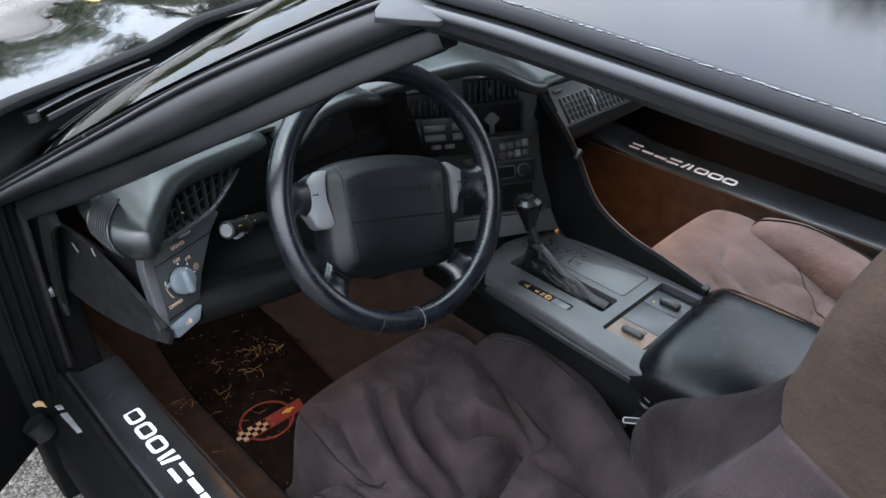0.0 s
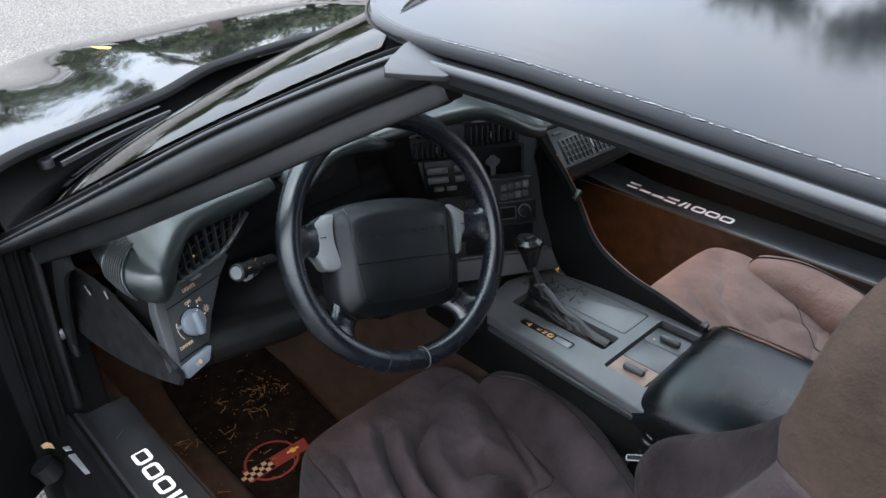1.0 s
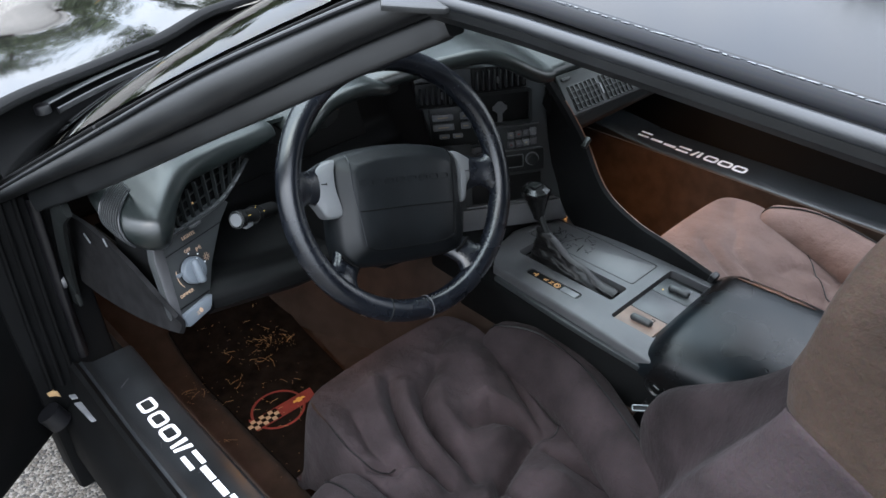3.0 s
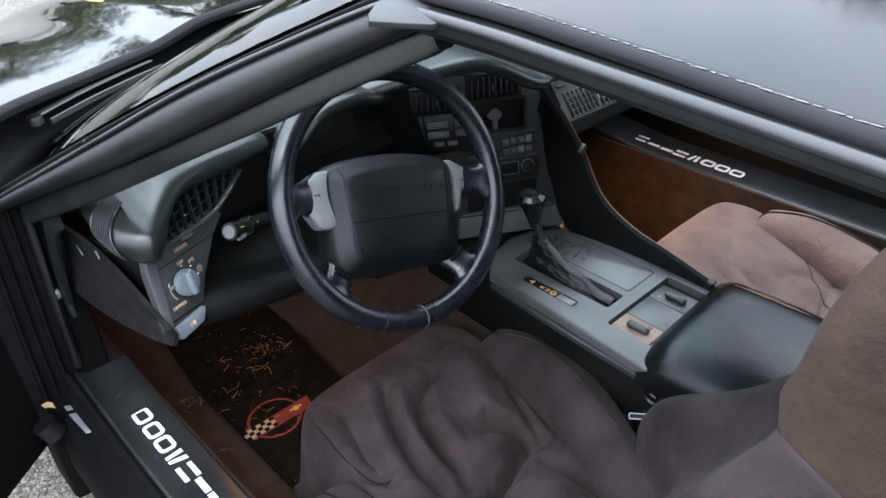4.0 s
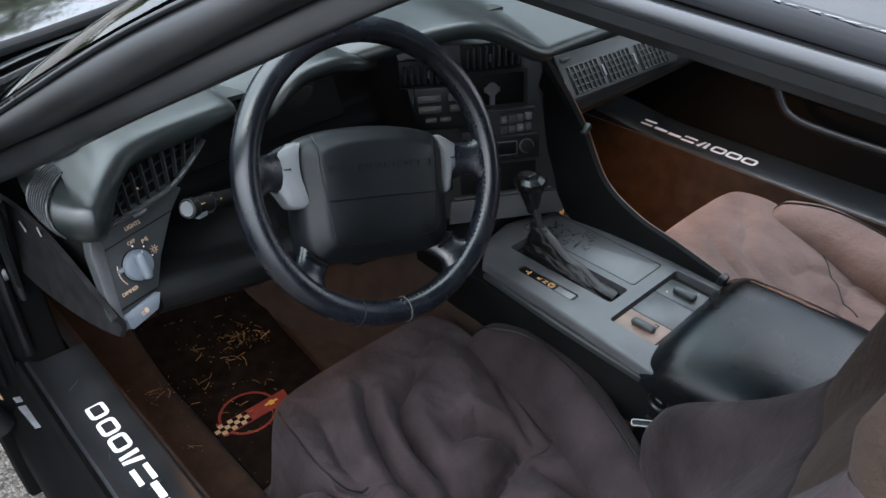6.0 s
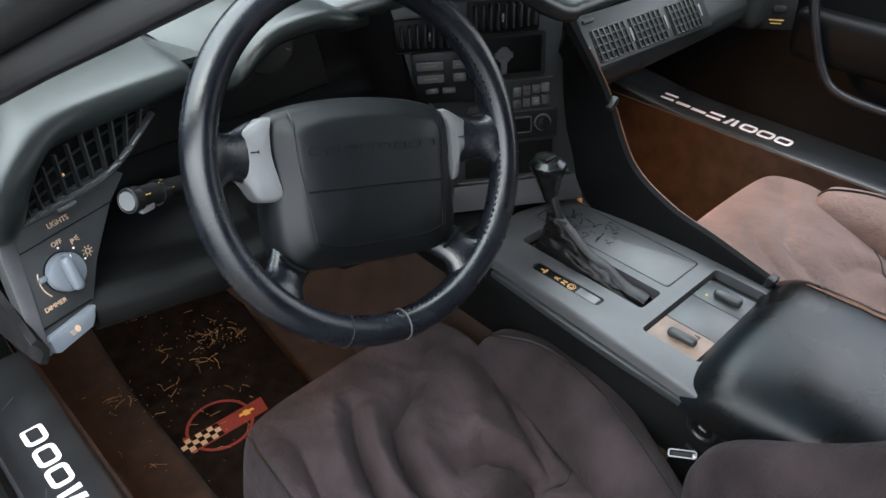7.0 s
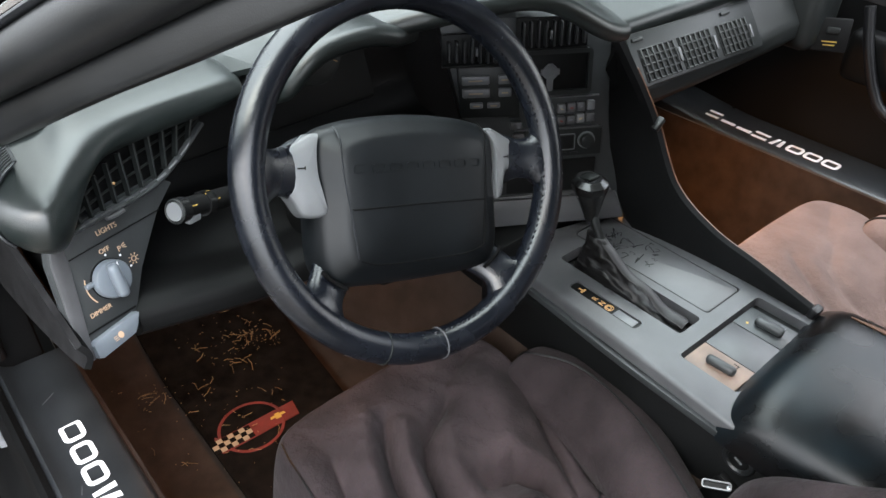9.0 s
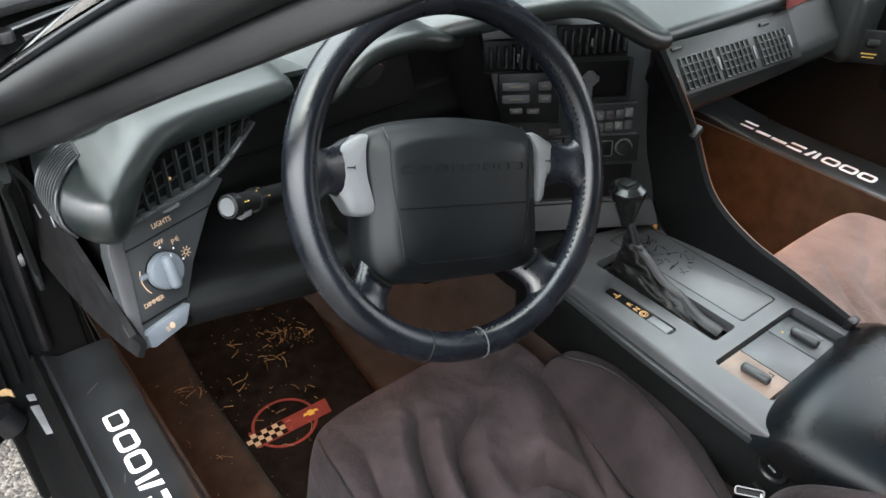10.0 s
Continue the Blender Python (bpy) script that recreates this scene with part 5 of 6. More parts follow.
part("cross_arm", rbox((0.027, 0.009, 0.003), STACK @ pose(-0.067, 0.041, 0.0002), 0.0012), SILVER, emblem)
part("cross_ring", frame_bm(0.022, 0.022, 0.0045, 0.0028, 0.011, STACK @ pose(-0.067, 0.041, -0.0008)), SILVER, emblem)
for r in range(2):
    for k in range(4):
        key = part("climate_key", rbox((0.0122, 0.0135, 0.008), STACK @ pose(-0.0475 + 0.0143 * k, -0.0135 - 0.0180 * r + 0.001 * k, -0.002), 0.002), SILVER if (k + r) % 3 == 0 else GREY, dash)
        if k < 3:
            part("key_mark", rbox((0.0045, 0.0014 + 0.001 * ((k + r) % 2), 0.0005), STACK @ pose(-0.0475 + 0.0143 * k, -0.0135 - 0.0180 * r + 0.001 * k, 0.0022, 0, 0, 25 * (k - 1)), 0), (CREAM, RED, SILVER)[(k + r) % 3], key)
part("trim_line", rbox((0.125, 0.0022, 0.005), STACK @ pose(-0.055, 0.0035, -0.003), 0.0008), GREY, dash)
part("trim_line", rbox((0.125, 0.0024, 0.006), STACK @ pose(-0.052, -0.0435, -0.003), 0.0008), GREY, dash)
radio = part("radio", rbox((0.115, 0.042, 0.008), STACK @ pose(-0.042, -0.0655, -0.003), 0.002), BEZEL, dash, "black single-slot radio")
part("display", rbox((0.040, 0.019, 0.002), STACK @ pose(-0.048, -0.0640, 0.0014), 0.0006), DARK, radio)
part("silver_edge", frame_bm(0.046, 0.025, 0.0012, 0.0012, 0.003, STACK @ pose(-0.048, -0.0640, 0.0012)), SILVER, radio)
vol = part("volume_knob", disc(0.0105, 0.010, STACK @ pose(-0.0085, -0.0625, 0.0008), 28, 0.002), BEZEL, radio)
part("knob_ring", frame_bm(0.026, 0.026, 0.0018, 0.003, 0.013, STACK @ pose(-0.0085, -0.0625, 0.0008)), SILVER, vol, "silver knob ring")
for k in range(4):
    part("radio_key", rbox((0.010, 0.003, 0.002), STACK @ pose(-0.074 + 0.016 * k, -0.0815, 0.0014), 0.0006), BEZEL, radio)
# no recess is cut: a dark plate paints the pocket's inner shade
part("pocket", rbox((0.135, 0.050, 0.004), STACK @ pose(-0.058, -0.118, -0.0045), 0.001), DARK, dash, "dark plate painted as the shade of an open pocket")
part("pocket_lip", rbox((0.175, 0.004, 0.010), STACK @ pose(-0.050, -0.148, -0.003), 0.0015), GREY, dash)
part("stack_foot", prism([(-0.145, -0.152), (0.046, -0.152), (0.062, -0.196), (-0.150, -0.196)], 0.008, STACK @ pose(0, 0, -0.006), 0.003), GREY, dash, "grey lower stack panel")
KEYPOD = STACK @ pose(-0.156, 0.020, 0.012, 0, -10, 2)
pod2 = part("key_pod", rbox((0.086, 0.074, 0.014), KEYPOD @ pose(0, 0, -0.008), 0.004), BEZEL, dash, "gauge key pod")
for r in range(3):
    w = 0.038 if r < 2 else 0.018
    for k, (x, kw) in enumerate(((-0.018, w), (0.022 if r < 2 else 0.006, 0.018))):
        key = part("gauge_key", rbox((kw, 0.0125 if r < 2 else 0.008, 0.007), KEYPOD @ pose(x, 0.019 - 0.018 * r, 0.001), 0.002), SILVER, pod2)
        part("key_print", rbox((kw * 0.5, 0.0018, 0.0005), KEYPOD @ pose(x, 0.019 - 0.018 * r, 0.0046), 0), CREAM, key)
for k in range(3):
    part("small_key", rbox((0.017, 0.011, 0.006), STACK @ pose(-0.118 + 0.004 * k, -0.016 - 0.018 * k, 0.001), 0.0015), GREY if k else BEZEL, dash)

# passenger vent plate
pa, pb = Vector((0.150, 0.076, 0.716)), Vector((0.462, 0.080, 0.696))
px = (pb - pa).normalized()
pz = Vector((0, -0.80, 0.60))
pz = (pz - px * pz.dot(px)).normalized()
VP = axes((pa + pb) / 2 + pz * 0.010, px, pz.cross(px), pz)
plate2 = part("passenger_vent_plate", rbox(((pb - pa).length + 0.02, 0.082, 0.006), VP @ pose(0, 0.0, 0.004), 0.003), BEZEL, dash, "passenger air vent plate with three grids")
for gx in (-0.108, -0.012, 0.092):
    # black plate behind the slats paints the shade of the grid's cells
    grid = part("vent_grid", rbox((0.086, 0.050, 0.002), VP @ pose(gx, -0.010, 0.0072), 0.0005), SHADEBLACK, plate2)
    for k in range(7):
        part("slat", rbox((0.0032, 0.050, 0.004), VP @ pose(gx - 0.039 + 0.013 * k, -0.010, 0.0095), 0.001, 1), BEZEL, grid)
    for k in range(5):
        part("crossbar", rbox((0.084, 0.0028, 0.003), VP @ pose(gx, -0.034 + 0.012 * k, 0.0088), 0.001, 1), BEZEL, grid)
    part("lever", rbox((0.006, 0.022, 0.004), VP @ pose(gx + 0.048, -0.010, 0.009), 0.0015), GREY, plate2)
for gx in (-0.145, 0.085):
    part("wheel_tab", rbox((0.026, 0.006, 0.004), VP @ pose(gx, 0.030, 0.0085), 0.0018), BEZEL, plate2)
card = tagged(part("card", rbox((0.075, 0.004, 0.05), pose(0.487, 0.088, 0.772, -8, 0, 4), 0.001), RED), "small red card lying on the passenger dash", "card")
part("card_print", rbox((0.05, 0.001, 0.006), pose(0.487, 0.0855, 0.766, -8, 0, 4), 0), WHITE, card)

# felt closing panel and bracket at the dash end
def felt(u, v):
    y = 0.345 - 0.335 * u
    top = 0.735 + 0.03 * math.sin(math.pi * u) - 0.03 * u
    low = 0.60 + 0.075 * u ** 1.6
    return (-0.692 + 0.018 * u + 0.006 * math.sin(math.pi * v), y, top + (low - top) * v)


side_cover = tagged(part("dash_end_cover", sheet(felt, 20, 12, 0.006), FELT), "fuzzy dark grey end cover under the dash", "trim panel")
for at, l, turn in (((-0.693, 0.240, 0.726), 0.020, 25), ((-0.690, 0.168, 0.750), 0.013, 55)):
    part("torn_fleck", rbox((0.002, l, 0.004), pose(*at, turn, 0, 0), 0.001, 1), WORN, side_cover, "pale torn fleck")
bracket = thing("bracket_strap", (-0.70, 0.38, 0.55), "grey steel bracket strap with a bolt", "bracket")
strap = smooth_path([(-0.712, 0.215, 0.800), (-0.716, 0.245, 0.775), (-0.712, 0.285, 0.735), (-0.709, 0.335, 0.660), (-0.706, 0.385, 0.560)], 20)
part("strap", sweep(strap, circle(10, 0.005, 0.019, 4), (0, 1, 0.6)), BEZEL, bracket)
part("foot", rbox((0.010, 0.052, 0.052), pose(-0.708, 0.385, 0.568, -10), 0.005), BEZEL, bracket)
part("bolt_head", disc(0.011, 0.006, pose(-0.715, 0.380, 0.590, 0, -90, 0), 14, 0.002), GREY, bracket)

# rim stitching and seam rings
for k in range(58):
    a = 52 - 2.45 * k
    if 2 < a < 17 or -62 < a < -38:
        continue
    m = WHEEL @ pose(0, 0, 0, 0, 0, a) @ pose(0.1598, 0, 0.0078, 0, 38, 0)
    part("stitch", rbox((0.0024, 0.0058, 0.0024), m @ pose(0, 0, 0, 0, 0, 38), 0.0011, 1), LEATHER, wheel)
for a, stuff, note in ((-85, GREY, "pale worn seam"), (-107, BEZEL, "worn seam")):
    ring = [WHEEL @ Vector(((0.1735 + 0.0163 * math.cos(radians(t))) * math.cos(radians(a)), (0.1735 + 0.0163 * math.cos(radians(t))) * math.sin(radians(a)), 0.0175 * math.sin(radians(t)))) for t in range(0, 360, 18)]
    part("rim_seam", sweep(ring, circle(5, 0.0008), tuple(WHEEL.to_3x3() @ Vector((math.cos(radians(a + 90)), math.sin(radians(a + 90)), 0.01))), False, True), stuff, wheel, note)
for sx in (-1, 1):
    part("horn_mark", prism([(-0.004, -0.0006), (0.002, -0.0006), (0.004, -0.0018), (0.004, 0.0022), (0.002, 0.0008), (-0.004, 0.0008)], 0.0005, WHEEL @ pose(sx * 0.119, 0.012, -0.0068, 0, sx * 11, 0)), DARK, wheel)

# ---- console details ----
part("switch_floor", rbox((0.176, 0.082, 0.002), pose(0.0265, -0.2635, CZ - 0.015), 0), BEZEL, console)
for x0, x1, mat, label in ((-0.061, -0.0125, TAN, "worn tan switch tile"), (-0.0115, 0.0490, GREY, "plain grey blank tile"), (0.050, 0.0965, PANELGREY, "dark grey switch tile with worn prints")):
    tile = part("switch_tile", rbox((x1 - x0, 0.074, 0.010), pose((x0 + x1) / 2, -0.2625, CZ - 0.0095), 0.001), mat, console, label)
    if mat is not GREY:
        cx0 = (x0 + x1) / 2
        part("rocker", rbox((0.0125, 0.040, 0.012), pose(cx0 - 0.014 + 0.012, -0.266, CZ + 0.001, 0, 0, 4), 0.005, 3), PANELGREY, tile, "raised window switch")
        part("mark", rbox((0.008, 0.0012, 0.0004), pose(cx0 + 0.014, -0.280, CZ - 0.0043), 0), DARK if mat is TAN else SILVER, tile)
        part("mark", rbox((0.0012, 0.008, 0.0004), pose(cx0 + 0.018, -0.277, CZ - 0.0043), 0), DARK if mat is TAN else SILVER, tile)
part("yellow_mark", rbox((0.004, 0.003, 0.0005), pose(0.062, -0.240, CZ - 0.0043, 0, 0, 30), 0), GOLD, console)
gw = part("gear_window", prism(rounded(0.0175, 0.1165, 0.006, 4), 0.0015, pose(-0.0595, -0.095, CZ - 0.0035), 0.0005), DARK, console, "black gear window with orange letters")
part("gear_pointer", rbox((0.010, 0.0030, 0.0006), pose(-0.0595, -0.056, CZ - 0.0016), 0), ORANGE, gw)
part("gear_pointer", rbox((0.0025, 0.010, 0.0006), pose(-0.0595, -0.053, CZ - 0.0016), 0), ORANGE, gw)
for k, ch in enumerate("RND"):
    lettering("gear_letter", ch, 0.0115, pose(-0.0595, -0.078 - 0.0125 * k, CZ - 0.0017), ORANGE, gw)
part("gear_ring", frame_bm(0.0125, 0.0125, 0.001, 0.0005, 0.006, pose(-0.0595, -0.103, CZ - 0.0019)), ORANGE, gw)
part("gear_glass", rbox((0.014, 0.034, 0.0008), pose(-0.0595, -0.131, CZ - 0.0016), 0.0003), SILVER, gw)
for k in range(26):
    rnd = random.Random(k)
    x, y = 0.070 + rnd.gauss(0, 0.012), -0.030 + rnd.gauss(0, 0.028)
    pts = [Vector((x + 0.006 * j * rnd.uniform(-1, 1), y + 0.005 * j * rnd.uniform(-1, 1), CZ + 0.0006)) for j in range(4)]
    if 0.036 < x < 0.106 and y < 0.03:
        part("scuff", sweep(smooth_path(pts, 7), circle(4, rnd.uniform(0.0004, 0.0009), 0.0002)), DARK, console)
shifter = thing("gear_shifter", (-0.01, -0.05, CZ), "black gear lever with a leather boot", "gear shifter")
lever = [Vector((-0.020, -0.060, CZ - 0.01)), Vector((-0.018, -0.040, 0.545)), Vector((-0.017, -0.018, 0.582))]
part("lever", sweep(lever, circle(12, 0.0065), (1, 0, 0)), BEZEL, shifter)
kpath = [Vector((-0.017, -0.020 + 0.0012 * k, 0.560 + 0.0062 * k)) for k in range(11)]
rad = (0.0095, 0.0105, 0.0125, 0.0145, 0.0165, 0.0185, 0.0212, 0.0238, 0.0262, 0.0262, 0.0180)
rings = []
for p, r in zip(kpath, rad):
    flat = circle(8, r, r * 1.05)
    rings.append([p + Vector((0.5 * (x0 * (1 + e) + x1 * (1 - e)), 0.5 * (y0 * (1 + e) + y1 * (1 - e)), 0.006)) for (x0, y0), (x1, y1) in zip(flat, flat[1:] + flat[:1]) for e in (0.75, -0.75)])
knob2 = part("knob", loft(rings), KNOBBLACK, shifter, "faceted black plastic shift knob", 25)
part("knob_cap", rbox((0.020, 0.020, 0.004), pose(-0.017, -0.007, 0.6285, -12), 0.002), BEZEL, knob2)


def boot(u, v):
    a = 2 * math.pi * u
    k = v ** 0.6
    wx = 0.0215 + (0.011 - 0.0215) * k
    yf, yr = 0.010 + (-0.022 - 0.010) * k, -0.190 + (-0.046 + 0.190) * k
    c, s = math.cos(a), math.sin(a)
    x = -0.0065 + (-0.0185 + 0.0065) * k + wx * math.copysign(abs(c) ** 0.7, c)
    y = (yf + yr) / 2 + (yf - yr) / 2 * math.copysign(abs(s) ** 0.8, s)
    back = step(-0.04, -0.19, y)
    z = CZ - 0.014 + 0.080 * v ** 1.1 * (1 - 0.55 * back)
    w = 0.0022 * math.sin(16 * v + 4 * a) * (1 - v) + 0.007 * noise.noise((x * 60, y * 35, z * 60)) + 0.003 * noise.noise((x * 160, y * 90, z * 160))
    return (x + w * c, y, z + w)


rings = [[Vector(boot(i / 64, j / 36)) for i in range(64)] for j in range(37)]
part("boot", loft(rings), HIDE, shifter, "creased black leather boot", 60)
crease = [Vector((-0.0185 + 0.016 * (k / 16) ** 1.2, -0.046 - 0.142 * k / 16, 0.545 - 0.073 * (k / 16) ** 0.75 + 0.003 * math.sin(0.9 * k))) for k in range(17)]
part("boot_seam", sweep(crease, circle(10, 0.0080, 0.0022), scale=lambda t: 0.8 + 0.5 * t + 0.15 * math.sin(9 * t)), WORNHIDE, shifter, "grey worn leather fold")
part("fin_cap", rbox((0.022, 0.012, 0.010), pose(0.126, -0.006, 0.660, 0, -40, 0), 0.003), BEZEL, console, "grey end cap")
part("fin_tip", rbox((0.020, 0.012, 0.020), pose(0.138, -0.291, 0.488, 15), 0.004), RUBBER, console)
lock = part("lock", disc(0.0135, 0.003, pose(-0.1085, -0.350, 0.438, 0, -90, 0), 28, 0.001), DARK, console, "round black lock")
part("lock_ring", placed(torus(0.0175, 0.0042, 36, 10), pose(-0.1095, -0.350, 0.438, 0, -90, 0)), TRIM, lock, "raised black escutcheon ring")
part("lock_slot", rbox((0.0016, 0.011, 0.0028), pose(-0.1122, -0.350, 0.438, 20), 0.0006), SILVER, lock)
buckle = thing("belt_buckle", (-0.118, -0.345, 0.36), "chrome topped seat belt buckle beside the cushion", "seat belt buckle")
part("buckle_body", rbox((0.014, 0.046, 0.075), pose(-0.112, -0.345, 0.362, 20), 0.004), DARK, buckle)
BUCKLE = axes((-0.128, -0.342, 0.397), (0.45, -0.87, 0.21), (0.72, 0.50, 0.48), (-0.52, -0.06, 0.85))
part("buckle_frame", frame_bm(0.034, 0.0105, 0.0018, 0.005, 0.0035, BUCKLE), BRIGHT, buckle, "bright chrome frame")
part("buckle_slot", rbox((0.030, 0.0068, 0.004), BUCKLE @ pose(0, 0, 0.001), 0.001, 1), DARK, buckle)
part("buckle_rivet", disc(0.0028, 0.002, BUCKLE @ pose(0.014, -0.001, 0.003), 12, 0.0006), BRIGHT, buckle)

# ---- sill prints ----
def sill_prints(sx, th):
    """Eight white block shapes along the plate, read from outside the car."""
    for k in range(8):
        y = 0.232 - 0.0388 * k if sx < 0 else -0.045 + 0.0388 * k
        m = axes((sx * 0.6935, y, 0.3952 + 0.02 * step(0.15, 0.385, y)), (0, -1 if sx < 0 else 1, 0), (-sx, 0, -0.03), (0, 0, 1))
        if k < 3:
            part("print_block", frame_bm(0.035, 0.028, 0.0060, 0.0012, 0.009, m), WHITE, th)
        elif k == 3:
            for j in (-1, 1):
                part("print_block", prism([(-0.004 + 0.009 * j, 0.014), (0.004 + 0.009 * j, 0.014), (0.001 + 0.005 * j, -0.014), (-0.005 + 0.005 * j, -0.014)], 0.0012, m), WHITE, th)
        elif k in (4, 7):
            for j in (-1, 1):
                part("print_block", rbox((0.034, 0.0076, 0.0012), m @ pose(0, 0.0095 * j, 0.0006), 0.0004, 1), WHITE, th)
        else:
            part("print_block", rbox((0.034, 0.0100, 0.0012), m @ pose(0, 0.004, 0.0006), 0.0004, 1), WHITE, th)


sill_prints(-1, SILL_L)
sill_prints(1, SILL_R)
STRIKER = pose(-0.7662, 0.330, 0.3785, 0, 24, 4)
part("striker_plate", rbox((0.024, 0.064, 0.003), STRIKER @ pose(0.002, -0.014, 0), 0.0012), PALEMETAL, SILL_L, "pale metal striker plate")
part("striker_tab", rbox((0.018, 0.014, 0.003), STRIKER @ pose(0.002, 0.038, 0), 0.0012), PALEMETAL, SILL_L, "pale metal striker tab")
for k, (x, y, l, a) in enumerate(((-0.70, 0.30, 0.022, 35), (-0.715, 0.14, 0.014, 70), (-0.69, 0.05, 0.02, 10))):
    part("scratch", rbox((l, 0.0008, 0.0004), pose(x, y, 0.3954 + 0.02 * step(0.15, 0.385, y), 0, 0, a), 0), GREY, SILL_L)

# ---- floor mat with emblem, litter ----
def mat_point(u, v):
    y = 0.02 + 0.60 * v
    x0, x1 = -0.516 + 0.004 * v, -0.300 + 0.055 * v
    return (x0 + (x1 - x0) * u, y, 0.152 + 0.34 * step(0.46, 0.95, y) ** 1.2 + 0.0025 * noise.noise((u * 4, v * 6, 0)))


mat = tagged(part("floor_mat", sheet(mat_point, 20, 40, -0.006), MATPILE), "black pile floor mat with a red emblem and litter", "floor mat")
EM = pose(-0.436, 0.293, 0.1595, 0, 0, -3)
part("emblem_band", prism([(-0.078, -0.008), (-0.066, -0.020), (0.072, -0.017), (0.076, 0.016), (-0.060, 0.012), (-0.066, 0.020)], 0.0015, EM), RED, mat, "red emblem band")
part("emblem_ring", sweep([EM @ Vector((-0.006 + 0.054 * math.cos(radians(a)), 0.006 + 0.052 * math.sin(radians(a)), 0.001)) for a in range(0, 360, 10)], circle(6, 0.0027, 0.001), (0, 0, 1), False, True), RED, mat, "red emblem ring")
for i in range(7):
    for j in range(3):
        x = -0.073 + 0.0098 * i
        y = -0.0125 + 0.0095 * j
        part("check", rbox((0.0096, 0.0093, 0.0012), EM @ pose(x, y, 0.0016), 0), CREAM if (i + j) % 2 else MATPILE, mat)
part("emblem_mark", prism([(-0.014, -0.002), (-0.005, -0.002), (-0.005, -0.006), (0.005, -0.006), (0.005, -0.002), (0.014, -0.002), (0.012, 0.003), (0.004, 0.003), (0.004, 0.006), (-0.004, 0.006), (-0.004, 0.003), (-0.012, 0.003)], 0.0012, EM @ pose(0.040, 0.0, 0.0012)), GOLD, mat)


def litter():
    rnd = random.Random(12)
    b = bmesh.new()
    for k in range(300):
        cx, cy, sg = rnd.choice(((-0.36, 0.475, 0.030), (-0.31, 0.490, 0.022), (-0.34, 0.500, 0.020), (-0.545, 0.465, 0.016), (-0.45, 0.42, 0.09), (-0.47, 0.22, 0.10), (-0.46, 0.36, 0.08), (-0.40, 0.54, 0.04)))
        x, y = rnd.gauss(cx, sg), rnd.gauss(cy, sg)
        if not (-0.60 < x < -0.29 and 0.05 < y < 0.62):
            continue
        z = 0.1605 + 0.34 * step(0.46, 0.95, y) ** 1.2
        l, w = 0.0012 + 0.016 * rnd.random() ** 4, rnd.uniform(0.0004, 0.0011)
        m = pose(x, y, z + 0.001, rnd.uniform(-20, 20), rnd.uniform(-20, 20), rnd.uniform(0, 180))
        rbox((l, w, 0.0006), m, 0, 1, b)
        if l > 0.007:
            rbox((l * 0.7, w, 0.0006), m @ pose(l * 0.78, l * 0.12, 0, 0, 0, rnd.uniform(15, 45)), 0, 1, b)
    return tagged(part("litter", b, STRAW), "dry straw and leaf bits strewn over the mat", "litter", kind="stuff")


litter()

# ---- outside details ----
wiper = thing("wiper", (-0.45, 0.50, 0.85), "black wiper arm and blade at rest on the cowl", "wiper")
wp = smooth_path([(-0.632, 0.466, 0.846), (-0.56, 0.489, 0.851), (-0.48, 0.514, 0.853), (-0.41, 0.536, 0.853)], 20)
part("arm", sweep(wp, circle(8, 0.0075, 0.0022, 4), scale=lambda t: 1.0 - 0.55 * t), PANELGREY, wiper, "flat grey wiper arm")
part("pivot", disc(0.012, 0.014, pose(-0.640, 0.462, 0.834), 16, 0.003), RUBBER, wiper, "black round pivot cap")
part("blade", sweep([p + Vector((0.01, -0.018, -0.010)) for p in wp], circle(8, 0.003, 0.005, 3)), RUBBER, wiper, "thin black rubber blade")
leaf = tagged(part("fallen_leaf", prism([(0, -0.03), (0.012, -0.01), (0.010, 0.015), (0, 0.035), (-0.010, 0.012), (-0.011, -0.012)], 0.0008, pose(-0.30, 1.05, hood_height(-0.30, 1.05) + 0.004, 4, 3, 40)), GOLD), "small yellow leaf lying on the hood", "leaf")
part("door_edge", rbox((0.03, 0.02, 0.50), HINGE @ pose(-0.03, -0.012, 0.55), 0.008), RUBBER, door, "black rubber door seal")
part("door_stop", sweep([Vector((-0.815, 0.372, 0.372)), Vector((-0.803, 0.366, 0.342))], circle(14, 0.020)), RUBBER, door, "round black rubber stop")
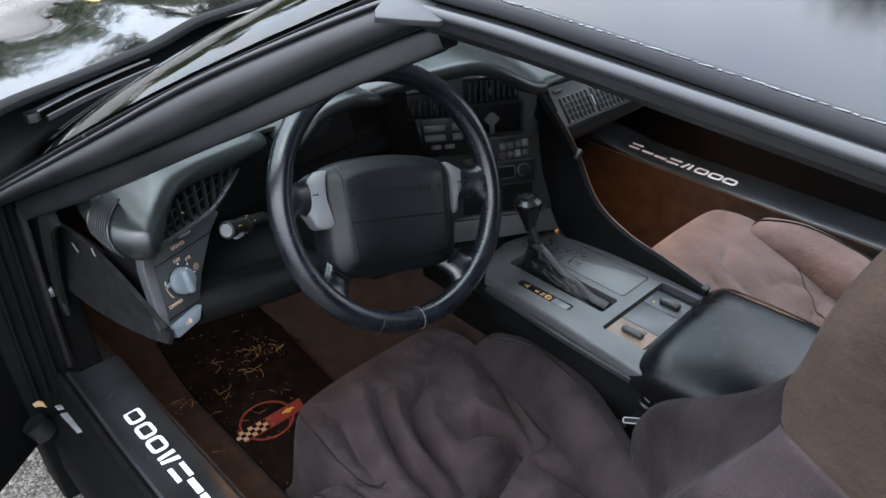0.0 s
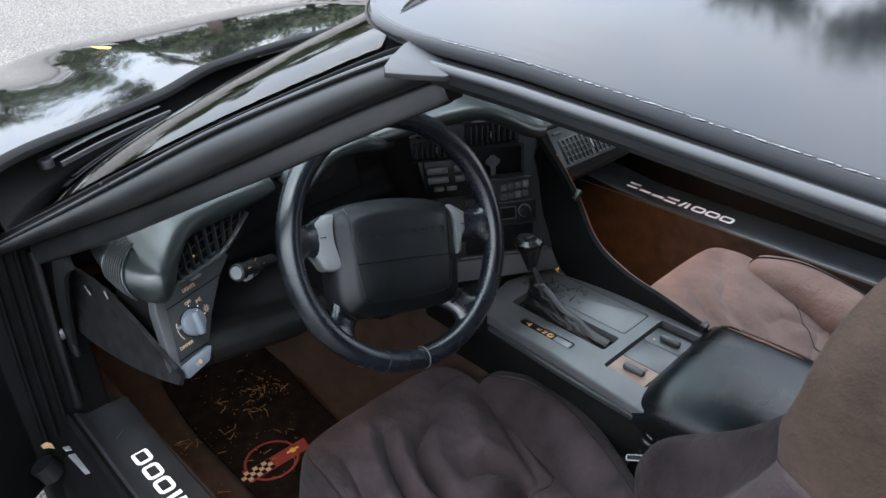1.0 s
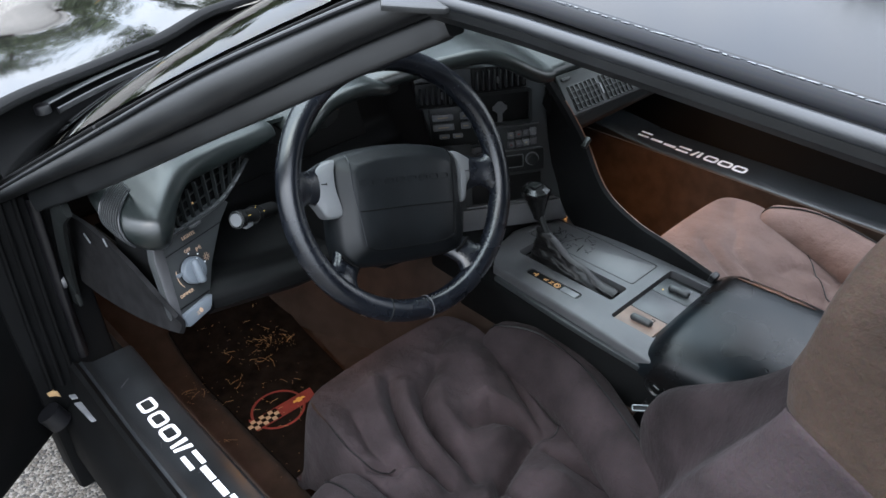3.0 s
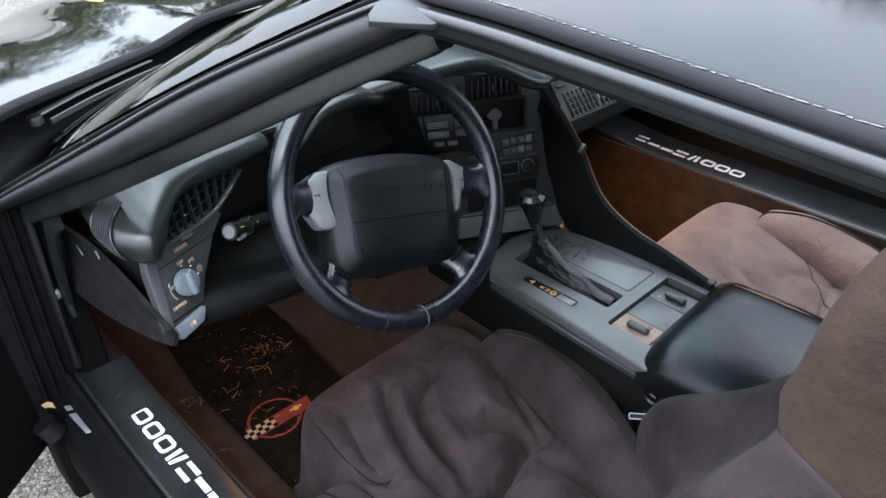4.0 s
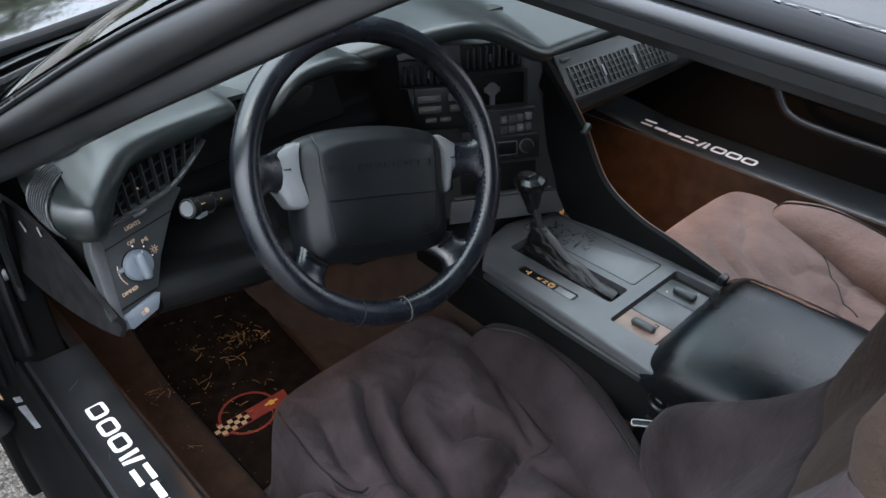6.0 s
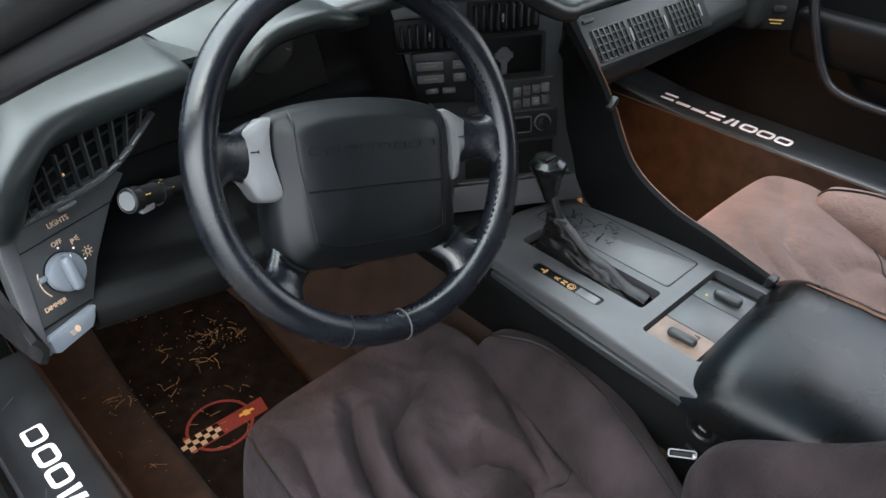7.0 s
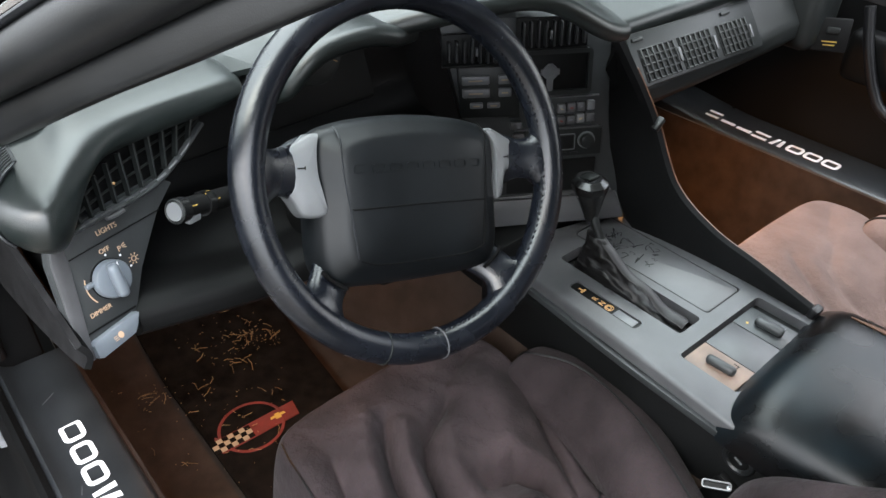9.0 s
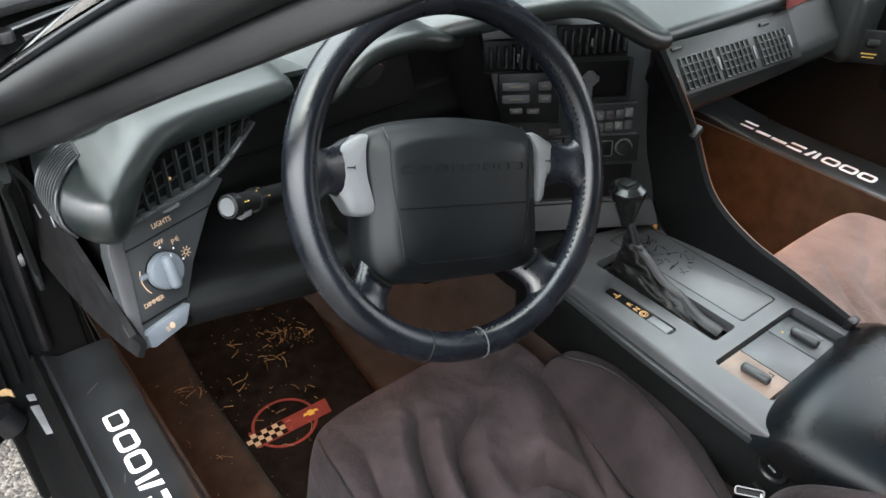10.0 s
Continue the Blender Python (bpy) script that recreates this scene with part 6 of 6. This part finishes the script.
part("plug", prism([(-0.014, 0.006), (0.0, 0.010), (0.010, 0.004), (0.014, -0.012), (0.004, -0.006), (-0.010, -0.004)], 0.006, pose(-0.795, 0.376, 0.398, 60, 0, -20) @ Matrix.Scale(0.7, 4), 0.0015), STRAW, door, "yellowed plastic plug")

# passenger door details
part("arm_panel", rbox((0.05, 0.75, 0.10), pose(0.745, -0.36, 0.60), 0.02, 3), DARK, pdoor, "padded armrest")
pull = smooth_path([(0.715, -0.012, 0.70), (0.709, -0.035, 0.630), (0.708, -0.070, 0.556), (0.708, -0.108, 0.520), (0.708, -0.19, 0.510), (0.708, -0.34, 0.508)], 30)
part("pull_edge", sweep(pull, circle(10, 0.010)), RUBBER, pdoor, "curved door pull edge")
SWITCH = pose(0.648, 0.020, 0.655, 0, 10, 35)
sw = part("switch_plate", rbox((0.006, 0.075, 0.060), SWITCH, 0.004), DARK, pdoor, "door mirror switch plate")
part("switch", rbox((0.008, 0.022, 0.012), SWITCH @ pose(-0.004, -0.008, 0.008), 0.003), BEZEL, sw)
for dy, dz, w, h in ((-0.006, -0.012, 0.026, 0.0022), (-0.006, -0.018, 0.020, 0.0018), (0.020, 0.010, 0.007, 0.009), (0.020, -0.002, 0.009, 0.003)):
    part("switch_print", rbox((0.0008, w, h), SWITCH @ pose(-0.0032, dy, dz), 0), GOLD, sw)
part("dash_end", rbox((0.10, 0.14, 0.13), pose(0.655, 0.10, 0.685, 0, 6, 0), 0.02, 3), BEZEL, pdoor, "padded door end beside the dash")
part("jamb_seal", sweep(smooth_path([(-0.716, 0.386, 0.745), (-0.722, 0.384, 0.62), (-0.728, 0.384, 0.44)], 20), circle(10, 0.011, 0.009)), RUBBER, car, "upright black rubber door seal")
for x, w in ((-0.752, 0.0055), (-0.772, 0.0035), (-0.790, 0.006)):
    rib = smooth_path([(x + 0.014, 0.388, 0.76), (x + 0.006, 0.386, 0.62), (x, 0.385, 0.50), (x - 0.004, 0.384, 0.40)], 20)
    part("jamb_rib", sweep(rib, circle(8, w, 0.004)), SOOT, car, "upright black seal rib on the door jamb")
